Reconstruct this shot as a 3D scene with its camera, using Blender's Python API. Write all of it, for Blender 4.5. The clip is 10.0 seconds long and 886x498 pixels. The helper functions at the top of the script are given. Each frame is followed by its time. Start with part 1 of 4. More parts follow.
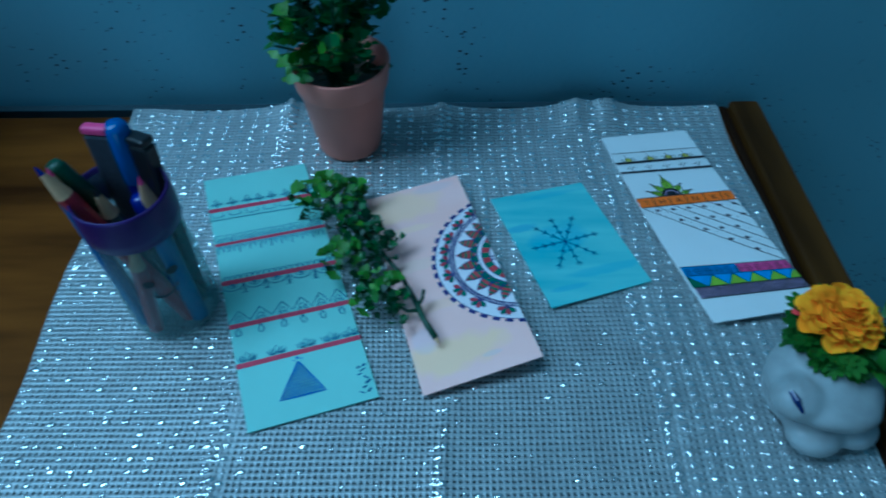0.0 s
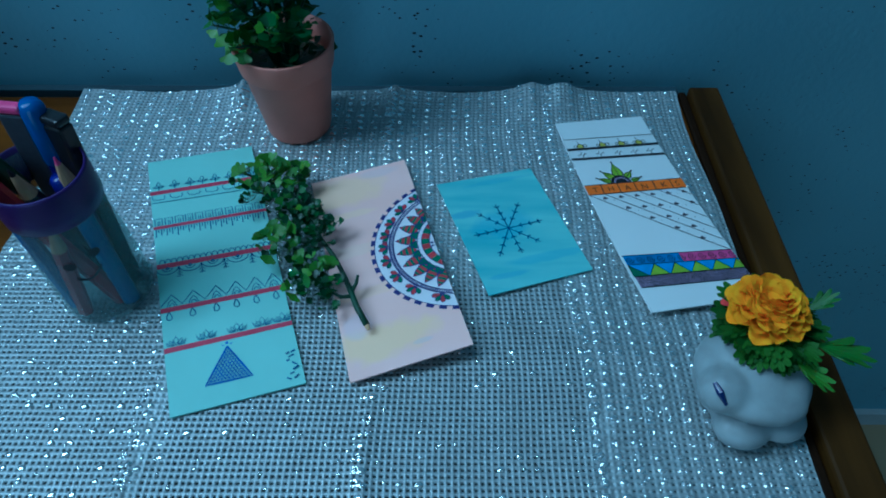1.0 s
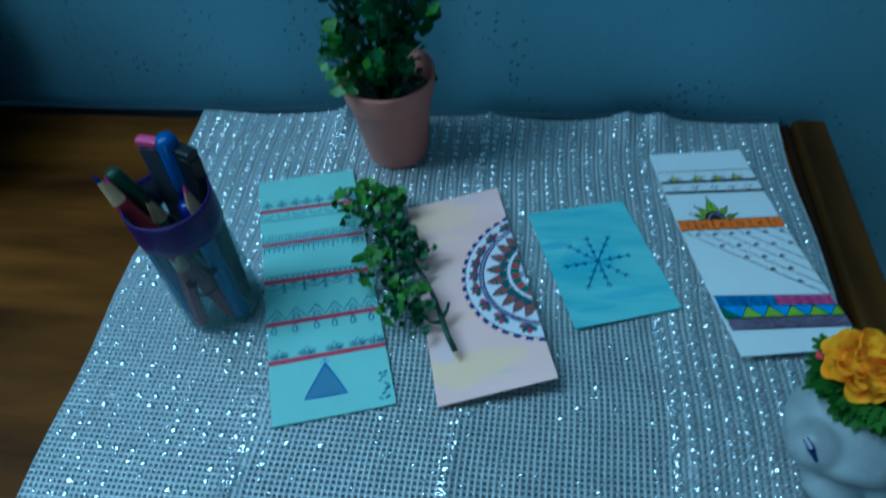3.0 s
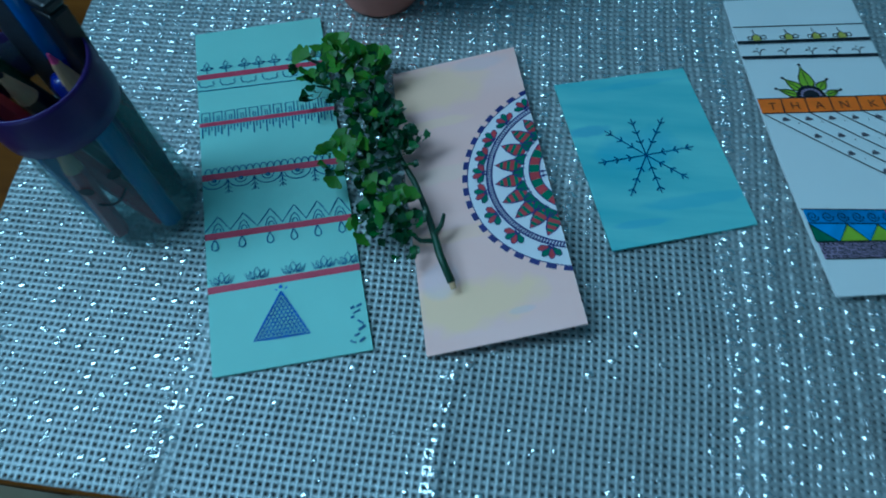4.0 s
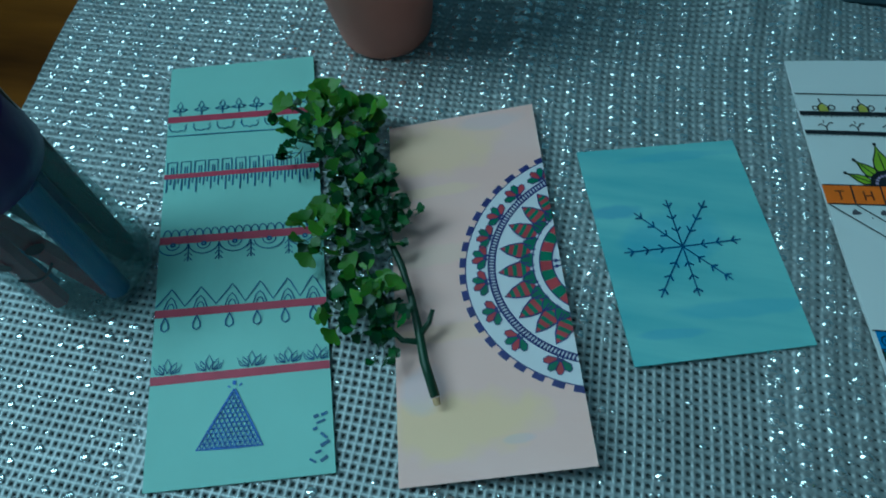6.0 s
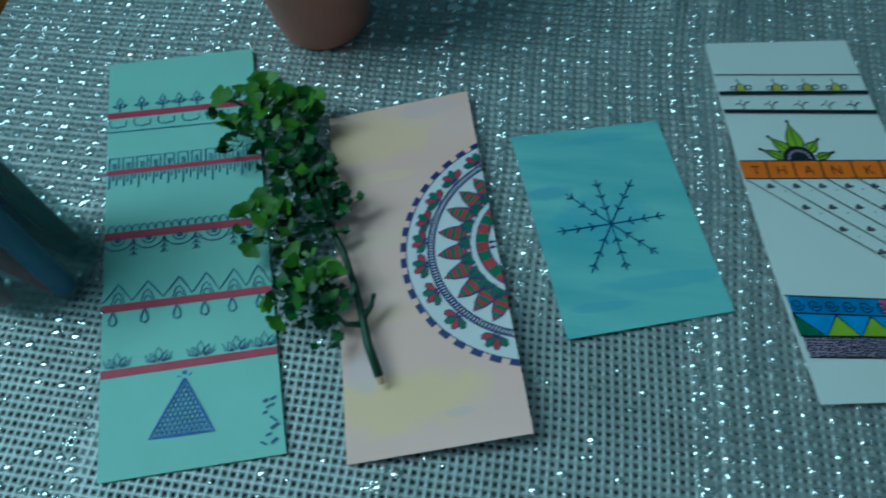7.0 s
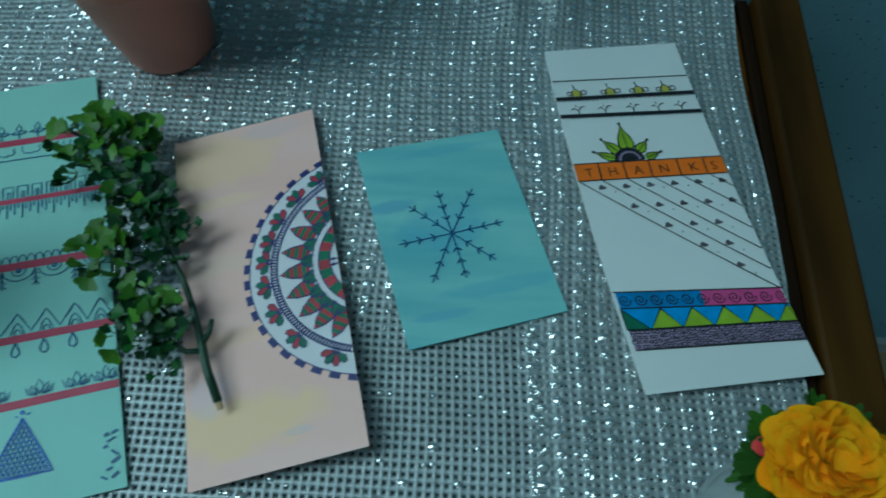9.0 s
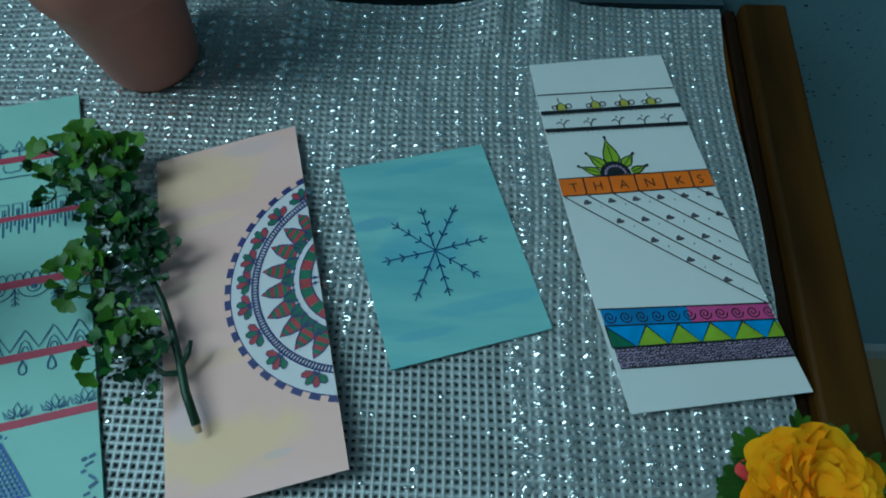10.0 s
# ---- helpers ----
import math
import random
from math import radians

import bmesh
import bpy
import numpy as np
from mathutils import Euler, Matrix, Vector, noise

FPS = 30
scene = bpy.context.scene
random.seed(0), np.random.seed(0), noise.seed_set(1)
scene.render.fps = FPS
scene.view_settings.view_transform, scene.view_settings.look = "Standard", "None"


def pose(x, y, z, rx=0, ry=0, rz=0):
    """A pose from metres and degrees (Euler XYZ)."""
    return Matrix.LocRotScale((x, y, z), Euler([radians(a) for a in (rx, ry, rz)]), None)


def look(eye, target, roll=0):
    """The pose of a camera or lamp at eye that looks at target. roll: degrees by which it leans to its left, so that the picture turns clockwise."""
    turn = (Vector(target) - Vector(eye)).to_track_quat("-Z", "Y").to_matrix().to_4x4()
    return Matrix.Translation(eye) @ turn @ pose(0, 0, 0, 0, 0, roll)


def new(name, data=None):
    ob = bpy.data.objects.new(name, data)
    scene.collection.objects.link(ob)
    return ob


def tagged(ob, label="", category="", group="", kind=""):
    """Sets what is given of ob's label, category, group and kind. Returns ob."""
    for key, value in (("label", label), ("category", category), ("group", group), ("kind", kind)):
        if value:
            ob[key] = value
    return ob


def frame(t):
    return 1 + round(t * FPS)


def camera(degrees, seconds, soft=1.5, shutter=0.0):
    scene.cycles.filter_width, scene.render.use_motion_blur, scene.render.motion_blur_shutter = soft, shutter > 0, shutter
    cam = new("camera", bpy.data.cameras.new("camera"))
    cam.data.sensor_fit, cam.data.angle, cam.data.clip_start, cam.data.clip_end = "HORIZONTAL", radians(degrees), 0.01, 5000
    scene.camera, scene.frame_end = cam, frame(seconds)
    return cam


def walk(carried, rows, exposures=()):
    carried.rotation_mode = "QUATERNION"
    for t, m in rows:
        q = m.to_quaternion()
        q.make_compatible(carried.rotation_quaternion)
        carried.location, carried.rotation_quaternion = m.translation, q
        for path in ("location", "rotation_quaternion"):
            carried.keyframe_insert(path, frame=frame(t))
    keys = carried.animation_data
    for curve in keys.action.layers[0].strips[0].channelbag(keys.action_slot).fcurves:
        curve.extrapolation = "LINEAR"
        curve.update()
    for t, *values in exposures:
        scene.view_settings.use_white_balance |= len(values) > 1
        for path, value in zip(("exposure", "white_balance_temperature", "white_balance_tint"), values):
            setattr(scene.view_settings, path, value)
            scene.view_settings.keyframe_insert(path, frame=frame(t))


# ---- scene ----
cam = camera(67.9, 10.0, soft=1.8, shutter=0.45)
PATH = [
    (0, (0.085, -0.127, 0.271), (0.094, 1.174, -1.249), -0.2),
    (0.2, (0.0923, -0.1267, 0.2708), (0.157, 1.172, -1.25), 0.83),
    (0.5, (0.105, -0.124, 0.268), (0.132, 1.162, -1.264), -0.2),
    (0.8, (0.1129, -0.1225, 0.2681), (0.125, 1.152, -1.273), 0.35),
    (1, (0.118, -0.124, 0.267), (0.119, 1.145, -1.28), 0.2),
    (1.2, (0.1236, -0.1264, 0.2663), (0.056, 1.159, -1.26), -1.7),
    (1.5, (0.123, -0.13, 0.275), (0.031, 1.181, -1.233), -1.9),
    (1.7, (0.1223, -0.1321, 0.283), (0.004, 1.201, -1.207), -2.15),
    (2, (0.127, -0.135, 0.283), (-0.036, 1.2, -1.197), -3.5),
    (2.2, (0.1263, -0.1333, 0.2871), (-0.034, 1.185, -1.209), -4.14),
    (2.5, (0.122, -0.133, 0.289), (-0.043, 1.157, -1.23), -3.6),
    (2.8, (0.1175, -0.1259, 0.2913), (-0.085, 1.178, -1.216), -4.14),
    (3, (0.114, -0.12, 0.286), (-0.134, 1.134, -1.253), -5.9),
    (3.2, (0.11, -0.112, 0.275), (-0.106, 1.023, -1.357), -5.3),
    (4.3, (0.106, -0.03, 0.213), (-0.146, 0.791, -1.593), -9.4),
    (4.5, (0.105, -0.024, 0.206), (-0.162, 0.797, -1.598), -9.5),
    (4.8, (0.1021, -0.0081, 0.2061), (-0.184, 0.829, -1.582), -9.73),
    (5, (0.102, 0.001, 0.206), (-0.199, 0.853, -1.578), -10.3),
    (5.2, (0.1018, 0.0078, 0.2092), (-0.208, 0.833, -1.581), -11.46),
    (5.5, (0.101, 0.01, 0.208), (-0.193, 0.811, -1.601), -10.4),
    (5.7, (0.107, 0.002, 0.203), (-0.214, 0.863, -1.574), -9.9),
    (6.8, (0.112, -0.003, 0.209), (-0.114, 0.796, -1.611), -7.3),
    (7, (0.119, -0.003, 0.211), (-0.083, 0.819, -1.602), -6.2),
    (7.2, (0.1285, -0.0027, 0.2127), (-0.054, 0.841, -1.594), -5.44),
    (7.5, (0.137, -0.003, 0.213), (-0.023, 0.838, -1.594), -4.2),
    (7.8, (0.1411, -0.0029, 0.2128), (-0.037, 0.834, -1.593), -5.04),
    (8, (0.14, -0.003, 0.213), (-0.028, 0.813, -1.605), -5.1),
    (8.2, (0.1392, 0.0001, 0.2173), (0.02, 0.706, -1.649), -3.43),
    (8.5, (0.14, -0.004, 0.218), (0.019, 0.772, -1.622), -3.1),
    (8.7, (0.1428, -0.0005, 0.217), (0.06, 0.808, -1.609), -1.01),
    (9, (0.158, 0.004, 0.216), (0.095, 0.838, -1.6), -1.3),
    (9.2, (0.164, 0.0049, 0.2149), (0.085, 0.845, -1.598), -2.71),
    (9.5, (0.163, 0.006, 0.215), (0.102, 0.836, -1.604), -1.5),
    (9.7, (0.163, 0.0064, 0.2159), (0.103, 0.84, -1.603), -1.36),
    (10, (0.165, 0.009, 0.215), (0.091, 0.861, -1.593), -2.4),
]
EXPOSURES = [(0.0, -0.75, 4260, -7), (1.5, -0.78, 4420, -8), (3.0, -0.82, 4480, -9), (4.5, -1.05, 4680, -9), (5.5, -1.12, 5030, -14), (7.0, -1.06, 5350, -19), (8.5, -1.04, 5620, -14), (10.0, -1.02, 5680, -9)]
walk(cam, [(t, look(eye, target, roll)) for t, eye, target, roll in PATH], EXPOSURES)

# ---- world and light ----
world = bpy.data.worlds.new("overcast_sky")
scene.world = world
world.use_nodes = True
wn = world.node_tree.nodes
sky = wn.new("ShaderNodeTexSky")
sky.sky_type = "NISHITA"
sky.sun_disc = False
sky.sun_elevation = radians(35)
sky.sun_rotation = radians(270)
wn["Background"].inputs["Strength"].default_value = 0.12
world.node_tree.links.new(sky.outputs[0], wn["Background"].inputs["Color"])


def area_lamp(name, m, w, h, watts, colour):
    data = bpy.data.lights.new(name, "AREA")
    data.shape, data.size, data.size_y, data.energy, data.color = "RECTANGLE", w, h, watts, colour
    ob = new(name, data)
    ob.matrix_world = m
    return ob


# unseen source high behind the table, assumed as a window to suit the shadows
area_lamp("unseen_high_backlight", look((-0.32, 0.262, 1.36), (-0.02, -0.30, 0.62)), 0.80, 0.26, 14, (0.74, 0.93, 1.0))
# daylight of the window in the wall on the left
area_lamp("side_window_daylight", look((-0.94, -0.13, 1.30), (0.05, 0.12, 0.0)), 0.42, 1.0, 17, (0.74, 0.93, 1.0))
# unseen fill light from behind the camera, standing in an assumed doorway
area_lamp("unseen_fill_light", look((-0.3, -2.05, 0.45), (0.05, 0.1, 0.05)), 0.75, 1.6, 6.5, (0.74, 0.93, 1.0))


# ---- materials ----
def shade(name, colour, rough=0.6, metal=0.0, vary=0.12, scale=40.0, bump=0.15, bump_scale=300.0, stretch=(1, 1, 1), depth=0.0004, spec=0.5, hue=None, each=None):
    """A surface whose colour wanders at two scales, with fine relief."""
    mat = bpy.data.materials.new(name)
    mat.use_nodes = True
    n, l = mat.node_tree.nodes, mat.node_tree.links
    b = n["Principled BSDF"]
    b.inputs["Roughness"].default_value, b.inputs["Metallic"].default_value = rough, metal
    b.inputs["Specular IOR Level"].default_value = spec
    tc = n.new("ShaderNodeTexCoord")
    mp = n.new("ShaderNodeMapping")
    mp.inputs["Scale"].default_value = stretch
    l.new(tc.outputs["Object"], mp.inputs["Vector"])
    big = n.new("ShaderNodeTexNoise")
    big.inputs["Scale"].default_value, big.inputs["Detail"].default_value = scale, 5
    l.new(mp.outputs[0], big.inputs["Vector"])
    ramp = n.new("ShaderNodeValToRGB")
    e = ramp.color_ramp.elements
    dark = [c * (1 - vary) for c in colour]
    lite = [min(1, c * (1 + vary)) for c in (hue or colour)]
    e[0].position, e[1].position = 0.3, 0.7
    e[0].color, e[1].color = (*dark, 1), (*lite, 1)
    l.new(big.outputs[0], ramp.inputs[0])
    if each:
        info = n.new("ShaderNodeObjectInfo")
        mix = n.new("ShaderNodeMix")
        mix.data_type = "RGBA"
        l.new(info.outputs["Random"], mix.inputs[0])
        l.new(ramp.outputs[0], mix.inputs[6])
        mix.inputs[7].default_value = (*each, 1)
        l.new(mix.outputs[2], b.inputs["Base Color"])
    else:
        l.new(ramp.outputs[0], b.inputs["Base Color"])
    fine = n.new("ShaderNodeTexNoise")
    fine.inputs["Scale"].default_value, fine.inputs["Detail"].default_value = bump_scale, 4
    l.new(mp.outputs[0], fine.inputs["Vector"])
    bp = n.new("ShaderNodeBump")
    bp.inputs["Strength"].default_value, bp.inputs["Distance"].default_value = bump, depth
    l.new(fine.outputs[0], bp.inputs["Height"])
    l.new(bp.outputs[0], b.inputs["Normal"])
    return mat


def specks(mat, scale, size, colour):
    """Sparse small pits over a painted surface."""
    n, l = mat.node_tree.nodes, mat.node_tree.links
    b = n["Principled BSDF"]
    old = b.inputs["Base Color"].links[0].from_socket
    tc = n.new("ShaderNodeTexCoord")
    v = n.new("ShaderNodeTexVoronoi")
    v.inputs["Scale"].default_value = scale
    mp = n.new("ShaderNodeMapping")
    mp.inputs["Scale"].default_value = (0.75, 1, 1.25)
    mp.inputs["Rotation"].default_value = (0, radians(12), 0)
    l.new(tc.outputs["Object"], mp.inputs["Vector"])
    l.new(mp.outputs[0], v.inputs["Vector"])
    patch = n.new("ShaderNodeTexNoise")
    patch.inputs["Scale"].default_value = 16
    l.new(tc.outputs["Object"], patch.inputs["Vector"])
    m = n.new("ShaderNodeMapRange")
    m.inputs["From Min"].default_value, m.inputs["From Max"].default_value = 0.40, 0.64
    m.inputs["To Min"].default_value, m.inputs["To Max"].default_value = 0.0, size
    l.new(patch.outputs[0], m.inputs["Value"])
    lt = n.new("ShaderNodeMath")
    lt.operation = "LESS_THAN"
    l.new(v.outputs["Distance"], lt.inputs[0])
    l.new(m.outputs[0], lt.inputs[1])
    mix = n.new("ShaderNodeMix")
    mix.data_type = "RGBA"
    l.new(lt.outputs[0], mix.inputs[0])
    l.new(old, mix.inputs[6])
    mix.inputs[7].default_value = (*colour, 1)
    l.new(mix.outputs[2], b.inputs["Base Color"])
    return mat


M = dict(
    wall=specks(shade("painted_plaster", (0.19, 0.34, 0.415), 0.75, vary=0.07, scale=5, bump=0.5, bump_scale=260, depth=0.0006), 190, 0.19, (0.010, 0.02, 0.028)),
    plaster=shade("ceiling_white", (0.75, 0.76, 0.75), 0.8, vary=0.04, scale=4),
    skirting=shade("skirting_white", (0.38, 0.41, 0.41), 0.6, vary=0.1, scale=30),
    floor=shade("floor_tile", (0.30, 0.23, 0.13), 0.45, vary=0.15, scale=8),
    wood=shade("varnished_wood", (0.058, 0.018, 0.002), 0.45, vary=0.35, scale=42, bump=0.25, bump_scale=160, stretch=(0.16, 1, 1), hue=(0.13, 0.045, 0.005), spec=0.06),
    rim=shade("dark_wood_edge", (0.036, 0.016, 0.003), 0.55, vary=0.4, scale=60, bump=0.3, bump_scale=160, stretch=(1, 0.1, 1), hue=(0.066, 0.029, 0.005), spec=0.10),
    foil=shade("silver_vinyl", (0.385, 0.42, 0.43), 0.48, 0.5, vary=0.1, scale=60, bump=0.3, bump_scale=900, depth=0.0003),
    # paler, smoother copy of the vinyl; glints are put into its colour
    foil_glint=shade("glint_silver_vinyl", (0.92, 0.95, 0.96), 0.14, 0.85, vary=0.08, scale=60, bump=0.25, bump_scale=1400, depth=0.0003),
    teal=shade("teal_card", (0.36, 0.65, 0.58), 0.65, vary=0.05, scale=25, bump=0.1),
    pink=shade("pink_card", (1.0, 0.58, 0.50), 0.7, vary=0.05, scale=30, bump=0.1, stretch=(0.3, 1, 1), hue=(0.97, 0.61, 0.56)),
    blue=shade("blue_card", (0.19, 0.52, 0.57), 0.6, vary=0.09, scale=75, bump=0.12, stretch=(0.16, 1, 1), hue=(0.30, 0.60, 0.57)),
    white=shade("white_card", (0.76, 0.78, 0.78), 0.6, vary=0.02, scale=20, bump=0.06),
    terracotta=shade("terracotta_plastic", (0.56, 0.20, 0.145), 0.55, vary=0.08, scale=30, bump=0.1),
    purple=shade("purple_tape", (0.024, 0.003, 0.10), 0.4, vary=0.2, scale=60, bump=0.3),
    ceramic=shade("white_ceramic", (0.31, 0.335, 0.34), 0.4, vary=0.25, scale=60, bump=0.2),
    yellow=shade("yellow_cloth_petal", (1.0, 0.285, 0.001), 0.85, spec=0.08, vary=0.08, scale=60, hue=(1.0, 0.36, 0.002), each=(1.0, 0.43, 0.006)),
    red_petal=shade("red_cloth_petal", (0.7, 0.06, 0.06), 0.8),
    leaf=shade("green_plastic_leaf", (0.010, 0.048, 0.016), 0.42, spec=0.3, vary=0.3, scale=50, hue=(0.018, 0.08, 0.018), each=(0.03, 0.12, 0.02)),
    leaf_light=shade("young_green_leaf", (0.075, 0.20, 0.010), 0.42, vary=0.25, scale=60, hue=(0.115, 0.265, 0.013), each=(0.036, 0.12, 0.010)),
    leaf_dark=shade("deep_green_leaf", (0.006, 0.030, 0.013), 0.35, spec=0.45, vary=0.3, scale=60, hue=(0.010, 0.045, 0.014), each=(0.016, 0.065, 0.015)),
    collar=shade("serrated_green_leaf", (0.036, 0.105, 0.009), 0.55, spec=0.2, vary=0.3, scale=90, hue=(0.054, 0.14, 0.011), each=(0.022, 0.07, 0.009)),
    rail_gap_shade=shade("shaded_gap_wood", (0.014, 0.006, 0.002), 0.7, vary=0.3, scale=60, stretch=(1, 0.1, 1), spec=0.1),
    strip=shade("dark_shade_strip", (0.035, 0.065, 0.085), 0.7, vary=0.2, scale=12),
    stem=shade("dark_green_stem", (0.012, 0.045, 0.02), 0.45, vary=0.3, scale=80),
    backing=shade("dark_under_sheet", (0.06, 0.085, 0.09), 0.4, vary=0.2, scale=50),
    ink=shade("blue_ink", (0.010, 0.095, 0.24), 0.5, vary=0.25, scale=200, bump=0),
    snow_ink=shade("snowflake_ink", (0.012, 0.09, 0.22), 0.5, vary=0.3, scale=200, bump=0),
    navy=shade("navy_ink", (0.020, 0.022, 0.16), 0.5, vary=0.2, scale=200, bump=0),
    black_ink=shade("black_ink", (0.012, 0.014, 0.02), 0.45, vary=0.2, scale=200, bump=0),
    red_tape=shade("red_marker", (0.45, 0.035, 0.085), 0.55, vary=0.12, scale=150, bump=0.05),
    royal=shade("royal_blue_ink", (0.02, 0.12, 0.50), 0.5, vary=0.2, scale=200, bump=0),
    m_red=shade("mandala_red", (0.42, 0.035, 0.05), 0.55, vary=0.2, scale=200, bump=0),
    m_green=shade("mandala_green", (0.015, 0.15, 0.075), 0.55, vary=0.25, scale=200, bump=0),
    pale=shade("pale_paint", (0.80, 0.76, 0.80), 0.65, vary=0.03, scale=40, bump=0.05),
    orange=shade("orange_marker", (0.88, 0.175, 0.004), 0.55, vary=0.1, scale=120, bump=0.05),
    lime=shade("lime_marker", (0.30, 0.46, 0.02), 0.55, vary=0.15, scale=150, bump=0.05),
    sky=shade("sky_blue_marker", (0.012, 0.28, 0.66), 0.55, vary=0.15, scale=150, bump=0.05),
    mid=shade("blue_marker", (0.02, 0.20, 0.50), 0.55, vary=0.2, scale=150, bump=0.05),
    magenta=shade("pink_marker", (0.58, 0.07, 0.26), 0.55, vary=0.15, scale=150, bump=0.05),
    lilac=shade("lilac_marker", (0.34, 0.26, 0.40), 0.55, vary=0.2, scale=150, bump=0.05),
    pencil_red=shade("red_lacquer", (0.32, 0.025, 0.04), 0.3, vary=0.1, bump=0.05),
    pencil_blue=shade("blue_lacquer", (0.02, 0.12, 0.33), 0.3, vary=0.1, bump=0.05),
    pen_bright=shade("bright_blue_plastic", (0.010, 0.085, 0.30), 0.25, vary=0.1, bump=0.02),
    pen_deep=shade("deep_blue_plastic", (0.01, 0.015, 0.20), 0.25, vary=0.1, bump=0.02),
    pen_black=shade("black_plastic", (0.012, 0.012, 0.014), 0.3, vary=0.1, bump=0.02),
    pen_grey=shade("grey_glitter", (0.04, 0.045, 0.06), 0.4, vary=0.2, scale=400),
    pen_pink=shade("pink_plastic", (0.65, 0.06, 0.22), 0.35, vary=0.1, bump=0.02),
    bare_wood=shade("sharpened_wood", (0.58, 0.36, 0.19), 0.6, vary=0.12, scale=120),
    heart_ink=shade("grey_pink_ink", (0.10, 0.09, 0.11), 0.5, vary=0.3, scale=300, bump=0),
    bud=shade("yellow_bud_ink", (0.52, 0.48, 0.08), 0.55, vary=0.1, scale=200, bump=0),
    brown_ink=shade("brown_ink", (0.10, 0.025, 0.01), 0.5, vary=0.2, scale=200, bump=0),
    navy_glaze=shade("navy_glaze", (0.01, 0.02, 0.10), 0.2, vary=0.2, bump=0),
    black=shade("black_cloth", (0.012, 0.012, 0.014), 0.85, vary=0.2, scale=60),
)


def clear_plastic():
    """Thin cloudy bottle plastic: mostly see-through, with a sheen."""
    mat = bpy.data.materials.new("cloudy_clear_plastic")
    mat.use_nodes = True
    n, l = mat.node_tree.nodes, mat.node_tree.links
    b = n["Principled BSDF"]
    b.inputs["Base Color"].default_value, b.inputs["Roughness"].default_value = (0.36, 0.44, 0.46, 1), 0.12
    see = n.new("ShaderNodeBsdfTransparent")
    see.inputs[0].default_value = (0.90, 0.94, 0.94, 1)
    noise_node = n.new("ShaderNodeTexNoise")
    noise_node.inputs["Scale"].default_value = 70
    r = n.new("ShaderNodeMapRange")
    r.inputs["To Min"].default_value, r.inputs["To Max"].default_value = 0.06, 0.27
    l.new(noise_node.outputs[0], r.inputs["Value"])
    mix = n.new("ShaderNodeMixShader")
    l.new(r.outputs[0], mix.inputs[0])
    l.new(see.outputs[0], mix.inputs[1])
    l.new(b.outputs[0], mix.inputs[2])
    l.new(mix.outputs[0], n["Material Output"].inputs["Surface"])
    return mat


def wash(mat, centre, ax, ay, turn, colour, strength):
    """A soft-edged patch of watercolour laid over a card's paint, at a place of the world."""
    n, l = mat.node_tree.nodes, mat.node_tree.links
    b = n["Principled BSDF"]
    old = b.inputs["Base Color"].links[0].from_socket
    tc = n.new("ShaderNodeTexCoord")
    mp = n.new("ShaderNodeMapping")
    mp.vector_type = "TEXTURE"
    mp.inputs["Location"].default_value = (*centre, 0)
    mp.inputs["Rotation"].default_value = (0, 0, radians(turn))
    mp.inputs["Scale"].default_value = (ax, ay, 1)
    l.new(tc.outputs["Object"], mp.inputs["Vector"])
    ln = n.new("ShaderNodeVectorMath")
    ln.operation = "LENGTH"
    l.new(mp.outputs[0], ln.inputs[0])
    nz = n.new("ShaderNodeTexNoise")
    nz.inputs["Scale"].default_value = 90
    l.new(tc.outputs["Object"], nz.inputs["Vector"])
    add = n.new("ShaderNodeMath")
    l.new(ln.outputs["Value"], add.inputs[0])
    l.new(nz.outputs[0], add.inputs[1])
    r = n.new("ShaderNodeMapRange")
    r.inputs["From Min"].default_value, r.inputs["From Max"].default_value = 1.65, 1.25
    r.inputs["To Max"].default_value = strength
    l.new(add.outputs[0], r.inputs["Value"])
    mix = n.new("ShaderNodeMix")
    mix.data_type = "RGBA"
    l.new(r.outputs[0], mix.inputs[0])
    l.new(old, mix.inputs[6])
    mix.inputs[7].default_value = (*colour, 1)
    l.new(mix.outputs[2], b.inputs["Base Color"])


M["bottle"] = clear_plastic()
for key, weight in (("yellow", 0.5), ("leaf_light", 0.2)):
    b = M[key].node_tree.nodes["Principled BSDF"]
    b.inputs["Subsurface Weight"].default_value, b.inputs["Subsurface Scale"].default_value = weight, 0.004
wash(M["pink"], (0.061, 0.135), 0.027, 0.011, 17, (1.0, 0.66, 0.37), 0.6)
wash(M["pink"], (0.090, 0.037), 0.024, 0.010, 17, (1.0, 0.67, 0.34), 0.65)
wash(M["pink"], (0.071, 0.092), 0.016, 0.004, 17, (0.92, 0.62, 0.50), 0.6)
wash(M["pink"], (0.083, 0.066), 0.020, 0.003, 17, (1.0, 0.62, 0.44), 0.6)
wash(M["pink"], (0.064, 0.117), 0.018, 0.0025, 17, (1.0, 0.66, 0.44), 0.6)
wash(M["pink"], (0.080, 0.150), 0.012, 0.004, 17, (0.78, 0.58, 0.60), 0.4)
wash(M["pink"], (0.109, 0.036), 0.005, 0.0014, 17, (0.72, 0.58, 0.64), 0.4)
wash(M["pink"], (0.078, 0.046), 0.007, 0.007, 17, (0.80, 0.62, 0.68), 0.5)
wash(M["blue"], (0.130, 0.119), 0.009, 0.0030, 15, (0.10, 0.32, 0.54), 0.5)
wash(M["blue"], (0.150, 0.112), 0.016, 0.010, 15, (0.11, 0.40, 0.58), 0.45)
wash(M["blue"], (0.172, 0.090), 0.024, 0.003, 15, (0.13, 0.42, 0.58), 0.4)
